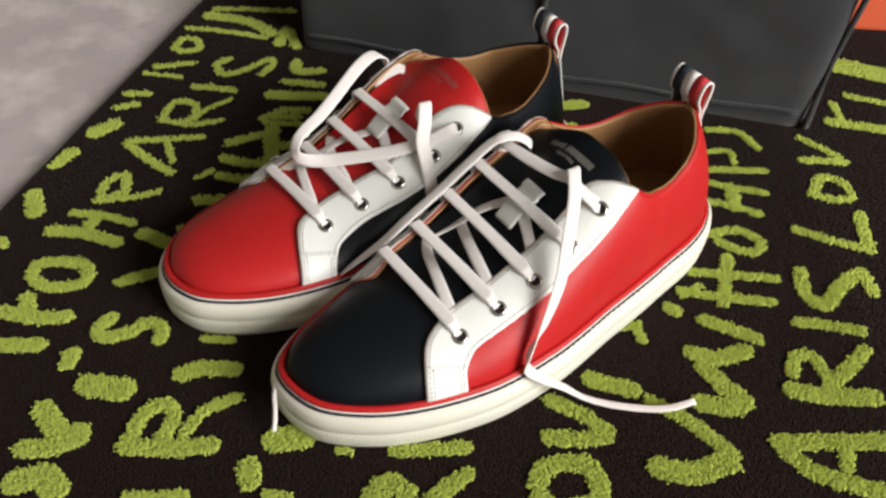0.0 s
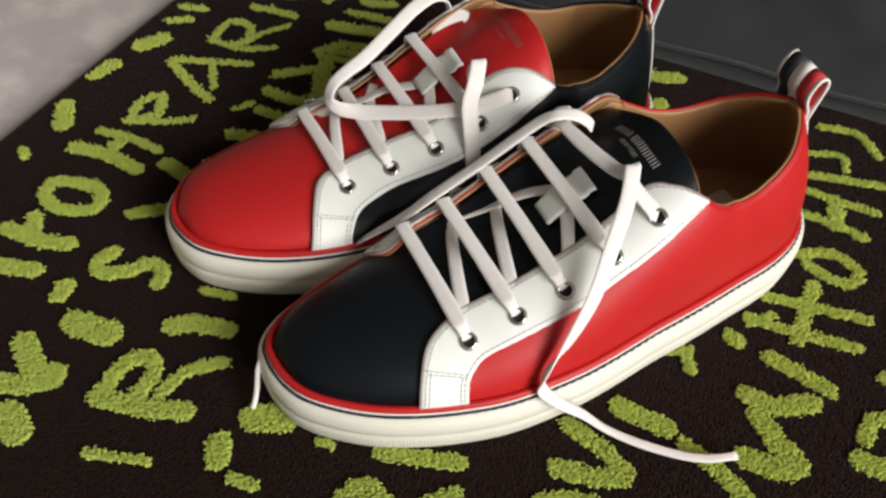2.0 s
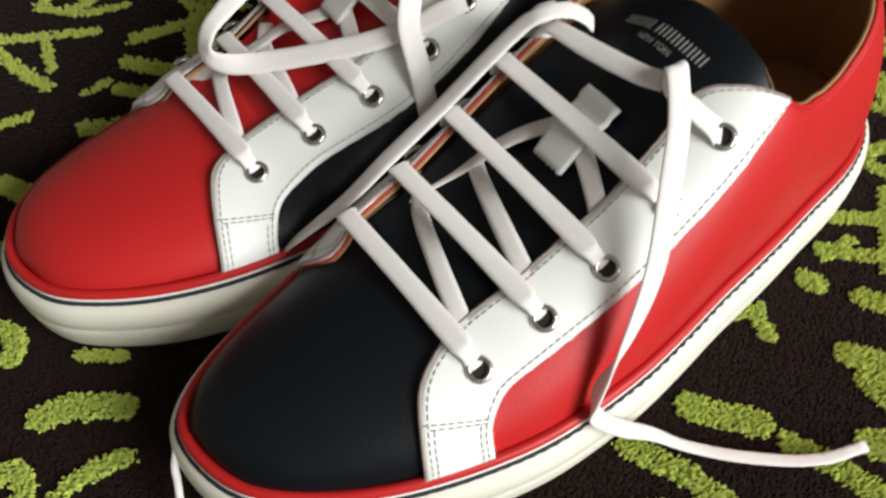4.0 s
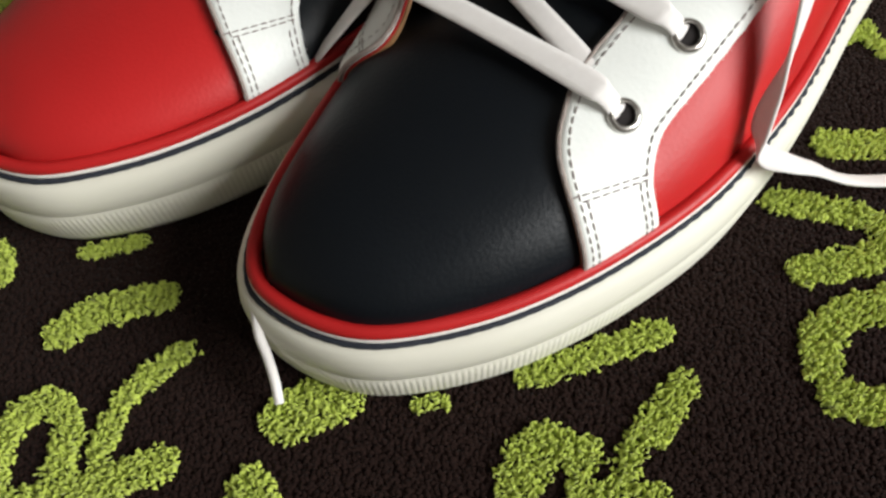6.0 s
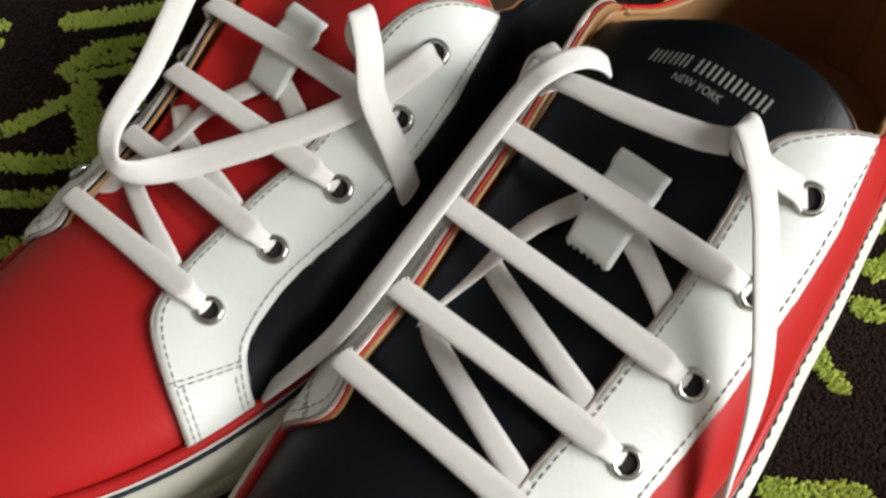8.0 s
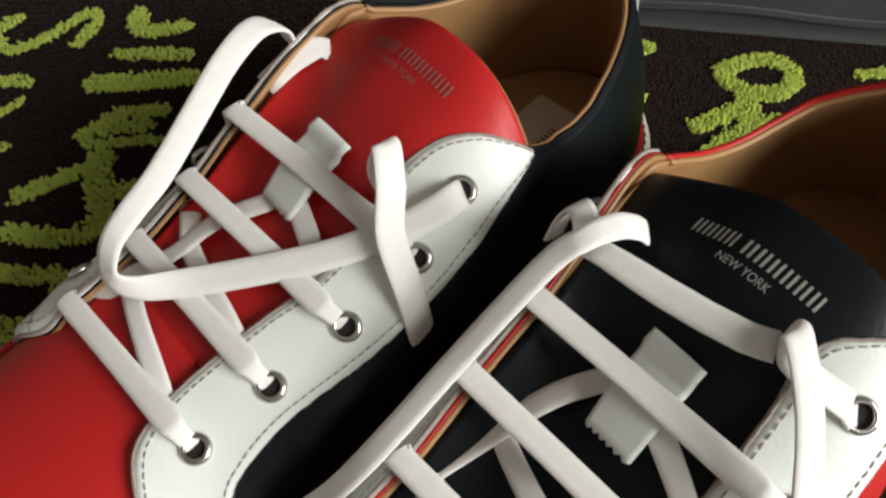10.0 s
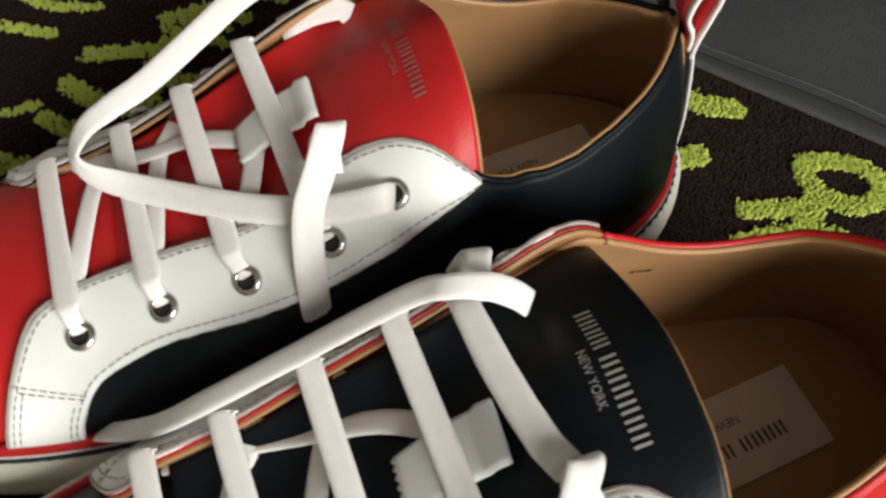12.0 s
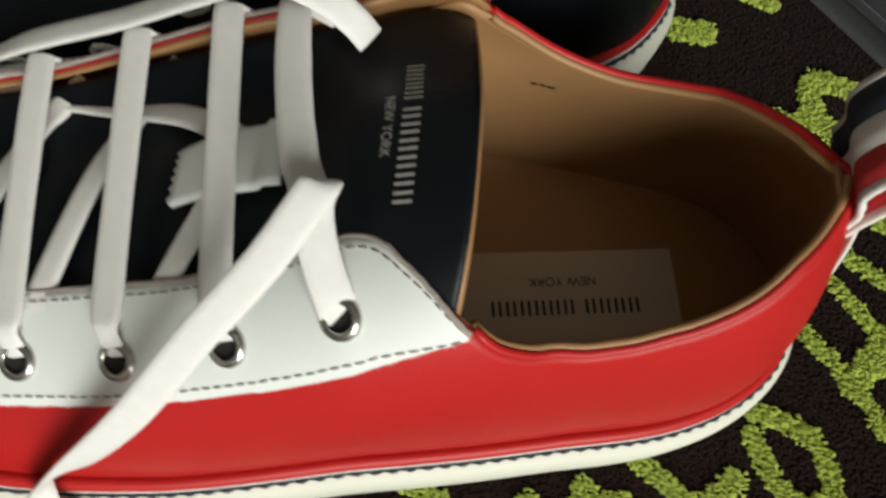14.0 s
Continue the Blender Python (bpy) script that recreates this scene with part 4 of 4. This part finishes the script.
stroke(0.0083, (-0.049, 0.290), (-0.020, 0.288))
stroke(0.0100, (-0.045, 0.317), (-0.041, 0.305), (-0.023, 0.308))
stroke(0.0057, (-0.088, 0.172), (-0.080, 0.179))
stroke(0.0096, (-0.073, 0.174), (-0.049, 0.171))
stroke(0.0109, (-0.082, 0.149), (-0.061, 0.150), (-0.065, 0.142))
stroke(0.0062, (-0.086, 0.121), (-0.075, 0.120))
stroke(0.0063, (0.280, 0.258), (0.303, 0.257), (0.314, 0.239))
stroke(0.0051, (0.262, 0.228), (0.290, 0.233), (0.293, 0.220))
stroke(0.0065, (0.261, 0.210), (0.314, 0.213))
stroke(0.0064, (0.259, 0.199), (0.289, 0.192), (0.308, 0.188))
stroke(0.0067, (0.255, 0.178), (0.282, 0.173), (0.299, 0.166))
stroke(0.0106, (0.285, 0.189), (0.283, 0.172))
stroke(0.0078, (0.261, 0.144), (0.280, 0.149), (0.293, 0.140), (0.288, 0.130), (0.277, 0.131), (0.265, 0.138))
stroke(0.0077, (0.233, 0.092), (0.257, 0.089), (0.288, 0.087))
stroke(0.0075, (0.242, 0.109), (0.265, 0.108), (0.295, 0.107))
stroke(0.0087, (0.268, 0.123), (0.258, 0.084))
stroke(0.0099, (0.224, 0.078), (0.227, 0.075))
stroke(0.0099, (0.243, 0.070), (0.256, 0.065), (0.273, 0.058))
stroke(0.0121, (0.232, 0.045), (0.245, 0.042), (0.263, 0.048))
stroke(0.0133, (0.237, 0.035), (0.247, 0.021), (0.252, 0.018))
stroke(0.0131, (0.231, 0.011), (0.245, 0.009), (0.255, 0.013))
stroke(0.0097, (0.203, 0.010), (0.220, -0.000), (0.237, -0.015), (0.242, -0.021))
stroke(0.0146, (0.202, -0.030), (0.219, -0.032), (0.239, -0.024))
stroke(0.0076, (0.350, 0.255), (0.367, 0.240), (0.376, 0.229))
stroke(0.0085, (0.346, 0.228), (0.376, 0.228))
stroke(0.0082, (0.344, 0.194), (0.354, 0.209), (0.367, 0.205), (0.369, 0.190), (0.355, 0.186), (0.342, 0.190))
stroke(0.0077, (0.320, 0.153), (0.343, 0.144), (0.365, 0.138))
stroke(0.0099, (0.369, 0.171), (0.365, 0.138))
stroke(0.0105, (0.313, 0.114), (0.311, 0.096), (0.321, 0.087), (0.334, 0.102), (0.352, 0.116), (0.355, 0.101))
stroke(0.0087, (0.300, 0.072), (0.315, 0.072), (0.338, 0.068))
stroke(0.0091, (0.287, 0.035), (0.293, 0.047), (0.303, 0.046), (0.307, 0.032))
stroke(0.0123, (0.284, 0.023), (0.303, 0.020), (0.330, 0.021))
stroke(0.0093, (0.305, 0.025), (0.318, 0.037), (0.335, 0.054))
stroke(0.0111, (0.268, -0.011), (0.295, -0.009), (0.335, -0.006))
stroke(0.0116, (0.270, -0.015), (0.284, -0.028), (0.313, -0.036))
stroke(0.0095, (0.304, -0.010), (0.301, -0.023))
stroke(0.0254, (0.408, 0.359), (0.458, 0.343))
stroke(0.0115, (0.380, 0.277), (0.432, 0.269))
stroke(0.0073, (0.404, 0.314), (0.443, 0.303))
stroke(0.0081, (0.389, 0.301), (0.389, 0.278))
stroke(0.0118, (0.139, -0.043), (0.143, -0.034), (0.153, -0.030), (0.165, -0.031), (0.170, -0.041), (0.168, -0.050), (0.151, -0.056), (0.139, -0.051))
stroke(0.0102, (0.148, 0.007), (0.164, -0.001), (0.177, -0.010))
stroke(0.0107, (0.146, -0.016), (0.163, -0.016), (0.176, -0.013))
stroke(0.0120, (0.171, 0.022), (0.194, 0.017))
stroke(0.0072, (0.192, 0.066), (0.200, 0.063), (0.204, 0.052))
stroke(0.0090, (0.066, -0.029), (0.102, -0.025))
stroke(0.0095, (0.093, -0.050), (0.103, -0.040))
stroke(0.0115, (0.057, -0.056), (0.065, -0.049), (0.074, -0.051))
stroke(0.0064, (0.053, -0.059), (0.057, -0.049), (0.066, -0.044), (0.073, -0.052), (0.069, -0.062))
stroke(0.0072, (0.083, -0.057), (0.091, -0.048), (0.103, -0.040))
stroke(0.0070, (0.069, -0.062), (0.080, -0.061), (0.089, -0.066))
stroke(0.0115, (0.166, 0.2794), (0.175, 0.2794), (0.187, 0.2814))
stroke(0.0120, (0.168, 0.2454), (0.176, 0.2514))
stroke(0.0098, (0.226, 0.2494), (0.218, 0.2614), (0.231, 0.2694), (0.245, 0.2684), (0.250, 0.2594), (0.241, 0.2494), (0.228, 0.2494))
stroke(0.0090, (0.199, 0.2314), (0.212, 0.2374), (0.226, 0.2444))
stroke(0.0095, (0.199, 0.2154), (0.214, 0.2254), (0.235, 0.2324))
stroke(0.0125, (0.225, 0.2484), (0.222, 0.2314))
stroke(0.0060, (0.193, 0.060), (0.203, 0.064))
stroke(0.0053, (0.234, 0.089), (0.246, 0.097))
stroke(0.0100, (-0.050, 0.244), (-0.032, 0.246))
RUG_EDGE = ((-0.2320, 0.0), (-0.1210, 0.5))


def rug_left(y):
    (xa, ya), (xb, yb) = RUG_EDGE
    return xa + (y - ya) * (xb - xa) / (yb - ya)


def pile_mask(p):
    """How far inside the nearest stroke each place lies, in metres."""
    best = np.full(len(p), -1.0)
    for half, line in STROKES:
        line = catmull(line, max(8, 6 * len(line))) if len(line) > 2 else line
        near = (p[:, 0] > line[:, 0].min() - 0.03) & (p[:, 0] < line[:, 0].max() + 0.03) & (p[:, 1] > line[:, 1].min() - 0.03) & (p[:, 1] < line[:, 1].max() + 0.03)
        q = p[near]
        if not len(q):
            continue
        d = np.full(len(q), 9.0)
        for a, b in zip(line[:-1], line[1:]):
            t = np.clip(((q - a) @ (b - a)) / max((b - a) @ (b - a), 1e-12), 0, 1)
            d = np.minimum(d, np.linalg.norm(q - a - t[:, None] * (b - a), axis=1))
        best[near] = np.maximum(best[near], half - d)
    return best


def joined(name, verts, quads, tris, mat, label):
    """One mesh from many small like pieces: verts (n, k, 3) and the faces of one piece."""
    n, k = verts.shape[:2]
    start = (np.arange(n) * k)[:, None, None]
    q = (start + np.array(quads, int).reshape(-1, 4)[None]).reshape(-1, 4)
    t = (start + np.array(tris, int).reshape(-1, 3)[None]).reshape(-1, 3)
    me = bpy.data.meshes.new(name)
    me.vertices.add(n * k)
    me.vertices.foreach_set("co", verts.reshape(-1))
    loops = np.concatenate([q.reshape(-1), t.reshape(-1)])
    me.loops.add(len(loops))
    me.loops.foreach_set("vertex_index", loops.astype(np.int32))
    me.polygons.add(len(q) + len(t))
    me.polygons.foreach_set("loop_start", np.concatenate([np.arange(len(q)) * 4, len(q) * 4 + np.arange(len(t)) * 3]).astype(np.int32))
    me.polygons.foreach_set("use_smooth", np.ones(len(q) + len(t), dtype=bool))
    me.update(calc_edges=True)
    me.materials.append(mat)
    ob = new(name, me)
    ob.parent = rug
    return tagged(ob, label, kind="stuff")


def pile(name, places, mat, height, width, label, rng):
    """Short leaning tufts."""
    n = len(places)
    turn, h, w = rng.uniform(0, 2 * math.pi, n), height * rng.uniform(0.8, 1.15, n), width * rng.uniform(0.85, 1.1, n)
    lean = rng.normal(0, 0.28, (n, 2)) * h[:, None]
    base = np.column_stack([places, np.full(n, -0.0006)])
    verts = np.empty((n, 7, 3))
    for k in range(3):
        a = turn + k * 2 * math.pi / 3
        ring = np.column_stack([np.cos(a) * w, np.sin(a) * w, 0 * a])
        verts[:, k] = base + ring
        verts[:, 3 + k] = base + ring * 0.9 + np.column_stack([lean * 0.6, h * 0.78])
    verts[:, 6] = base + np.column_stack([lean, h])
    return joined(name, verts, [(0, 1, 4, 3), (1, 2, 5, 4), (2, 0, 3, 5)], [(3, 4, 6), (4, 5, 6), (5, 3, 6)], mat, label)


def terry(name, places, mat, height, half, cord, label, rng):
    """Upright yarn loops: a thin arch of yarn each, turned and leaning a little by chance."""
    n = len(places)
    turn, h = rng.normal(0.30, 0.5, n), height * rng.uniform(0.78, 1.15, n)
    w = half * rng.uniform(0.75, 1.25, n)
    side = np.column_stack([np.cos(turn), np.sin(turn), 0 * turn])
    lean = np.column_stack([rng.normal(0, 0.22, n), rng.normal(-0.10, 0.22, n), np.ones(n)])
    depth = np.cross(side, unit(lean))
    base = np.column_stack([places, np.full(n, -0.0004)])
    arch = ((-0.8, 0.0), (-1.1, 0.55), (-0.75, 0.90), (0.0, 1.04), (0.75, 0.90), (1.1, 0.55), (0.8, 0.0))
    verts = np.empty((n, len(arch) * 3, 3))
    for i, (u, v) in enumerate(arch):
        c = base + side * (w * u)[:, None] + lean * (h * v)[:, None]
        radial = unit(side * u + np.array([0.0, 0.0, max(v - 0.5, 0.0) * 2])[None])
        for k, (p, q) in enumerate(((1.0, 0.0), (-0.5, 0.87), (-0.5, -0.87))):
            verts[:, i * 3 + k] = c + cord * (p * radial + q * depth)
    quads = [(i * 3 + k, i * 3 + (k + 1) % 3, i * 3 + 3 + (k + 1) % 3, i * 3 + 3 + k) for i in range(len(arch) - 1) for k in range(3)]
    return joined(name, verts, quads, [], mat, label)


rng = np.random.default_rng(7)


def pile_grid(x0, x1, y0, y1, step):
    gx, gy = np.meshgrid(np.arange(x0, x1, step), np.arange(y0, y1, step))
    p = np.column_stack([gx.ravel(), gy.ravel()]) + rng.uniform(-0.5, 0.5, (gx.size, 2)) * step
    return p[p[:, 0] > rug_left(p[:, 1])]


CLOSE = ((-0.20, 0.34, -0.16, 0.14), (0.14, 0.34, 0.14, 0.31))
AROUND = ((-0.26, 0.14, 0.14, 0.46), (0.14, 0.34, 0.31, 0.46), (0.34, 0.52, 0.14, 0.46), (0.34, 0.52, -0.16, 0.14), (-0.26, -0.20, -0.16, 0.14))
near = np.vstack([pile_grid(*f, 0.00112) for f in CLOSE])
near = near[pile_mask(near) + rng.normal(0, 0.0004, len(near)) > 0.0005]
terry("lime_terry", near, LIME, 0.0027, 0.00060, 0.00030, "lime green terry loops in brushed letter shapes", rng)
for name, mat, height, fine, coarse, wide, label in (("lime_pile", LIME, 0.0022, 0.00115, 0.0013, 0.80, "lime green looped pile in brushed letter shapes"),
                                                      ("brown_pile", BROWN, 0.0014, 0.00110, 0.0017, 1.02, "dark brown looped pile")):
    spots, size, tall = [], [], []
    for fields, step in ((CLOSE, fine), (AROUND, coarse)):
        p = np.vstack([pile_grid(*f, step) for f in fields])
        inside = pile_mask(p) + rng.normal(0, 0.0005, len(p))
        p = p[inside > 0.0004] if mat is LIME else p[inside < 0.0006]
        spots.append(p)
        size.append(np.full(len(p), step * wide))
        tall.append(np.full(len(p), 0.0027 if mat is LIME and fields is AROUND else height))
    pile(name, np.vstack(spots), mat, np.concatenate(tall), np.concatenate(size), label, rng)
a, b = rug_left(-1.2), rug_left(1.3)
slab = [(a, -1.2, -0.009), (1.3, -1.2, -0.009), (1.3, 1.3, -0.009), (b, 1.3, -0.009), (a, -1.2, 0.0), (1.3, -1.2, 0.0), (1.3, 1.3, 0.0), (b, 1.3, 0.0)]
mesh_part("rug_backing", slab, [(0, 1, 2, 3), (4, 5, 6, 7), (0, 1, 5, 4), (1, 2, 6, 5), (2, 3, 7, 6), (3, 0, 4, 7)], BROWN, rug, "dark brown woven ground", False)
hem, hf = tube_mesh([(rug_left(y) - 0.001, y, -0.004) for y in np.linspace(-0.6, 1.2, 120)], 0.0052, 8)
mesh_part("rug_hem", hem, hf, BROWN, rug, "bound rug edge")


# ---- things behind the shoes ----
def soft_block(name, corner, along, back, height, mat, parent, seed):
    """A cloth-covered block: base corner, two base edges and a height, with rounded edges and gentle folds."""
    along, back, corner = np.array(along), np.array(back), np.array(corner)
    bm = bmesh.new()
    bmesh.ops.create_cube(bm, size=1.0)
    bmesh.ops.subdivide_edges(bm, edges=bm.edges[:], cuts=44, use_grid_fill=True)
    ux, uy = unit(along), unit(back)
    la, lb = np.linalg.norm(along), np.linalg.norm(back)
    for v in bm.verts:
        s, t, z = (v.co.x + 0.5) * la, (v.co.y + 0.5) * lb, (v.co.z + 0.5) * height
        r = 0.012
        q = np.array([s, t, z])
        c = np.clip(q, [r, r, 0.004], [la - r, lb - r, height - r])
        d = q - c
        if np.linalg.norm(d) > 1e-9:
            q = c + d / max(np.linalg.norm(d), 1e-9) * min(np.linalg.norm(d), r)
        fold = noise.noise(Vector((q[0] * 9 + seed, q[1] * 9, q[2] * 6))) * 0.007 + noise.noise(Vector((q[0] * 26 + seed, q[1] * 30, q[2] * 44))) * 0.0030
        fold *= min(1.0, q[2] / 0.05)
        p = corner + ux * q[0] + uy * (q[1] + fold) + np.array([0, 0, q[2]])
        v.co = Vector(p)
    me = bpy.data.meshes.new(name)
    bm.to_mesh(me)
    bm.free()
    me.materials.append(mat)
    me.polygons.foreach_set("use_smooth", [True] * len(me.polygons))
    ob = new(name, me)
    ob.parent = parent
    return ob


bag = tagged(new("cloth_bag"), "large charcoal grey cloth bag standing on the rug", "bag")
soft_block("body", (-0.045, 0.340, 0.001), (0.400, -0.073, 0.0), (0.055, 0.180, 0.0), 0.30, CLOTH, bag, 3.0)
seam, sf = tube_mesh([(0.3555 + 0.012 * z, 0.2660 + 0.004 * math.sin(z * 30), z) for z in np.linspace(0.004, 0.285, 30)], 0.0022, 8)
mesh_part("corner_seam", seam, sf, CLOTH, bag, "stitched corner seam")
gusset, gf = tube_mesh([(0.356 + 0.070 * t, 0.268 + 0.140 * t, 0.0045) for t in np.linspace(0, 1, 20)], 0.0035, 8)
front, ff = tube_mesh([(0.1480 + 0.004 * z, 0.3015 + 0.0015 * math.sin(z * 40), z) for z in np.linspace(0.060, 0.290, 30)], 0.0024, 8)
mesh_part("front_seam", front, ff, CLOTH, bag, "raised upright seam in the cloth")
hem_line, hf = tube_mesh([(-0.036 + 0.382 * t, 0.3360 - 0.0700 * t, 0.0160 + 0.0012 * math.sin(t * 21)) for t in np.linspace(0, 1, 60)], 0.0016, 6)
mesh_part("bottom_hem", hem_line, hf, CLOTH, bag, "stitched hem along the bottom")
mesh_part("side_gusset", gusset, gf, CLOTH, bag)
carton = tagged(new("cardboard_box"), "orange-red textured cardboard box standing on the rug", "box")
box_mesh("body", 0.416, 0.78, 0.420, 0.70, 0.001, 0.120, ORANGE, carton, "", 0.003)
box_mesh("lid", 0.413, 0.783, 0.417, 0.703, 0.085, 0.124, ORANGE, carton, "orange-red box lid", 0.003)

# ---- room round the rug ----
tagged(box_mesh("wall_north", -2.0, 1.8, 2.1, 2.2, -0.01, 2.4, WALL), "plain white wall", "wall", kind="structure")
tagged(box_mesh("wall_south", -2.0, 1.8, -2.0, -1.9, -0.01, 2.4, WALL), "plain white wall", "wall", kind="structure")
tagged(box_mesh("wall_west", -2.1, -2.0, -2.0, 2.2, -0.01, 2.4, WALL), "plain white wall", "wall", kind="structure")
tagged(box_mesh("ceiling", -2.1, 1.9, -2.0, 2.2, 2.4, 2.5, WALL), "plain white ceiling", "ceiling", kind="structure")
east = tagged(new("wall_east"), "plain white wall with a window opening", "wall", kind="structure")
for name, y0, y1, z0, z1 in (("wall_below", -2.0, 2.2, -0.01, 0.5), ("wall_above", -2.0, 2.2, 1.75, 2.4), ("wall_side", -2.0, -1.65, 0.5, 1.75), ("wall_side", -0.35, 2.2, 0.5, 1.75)):
    box_mesh(name, 1.8, 1.9, y0, y1, z0, z1, WALL, east)
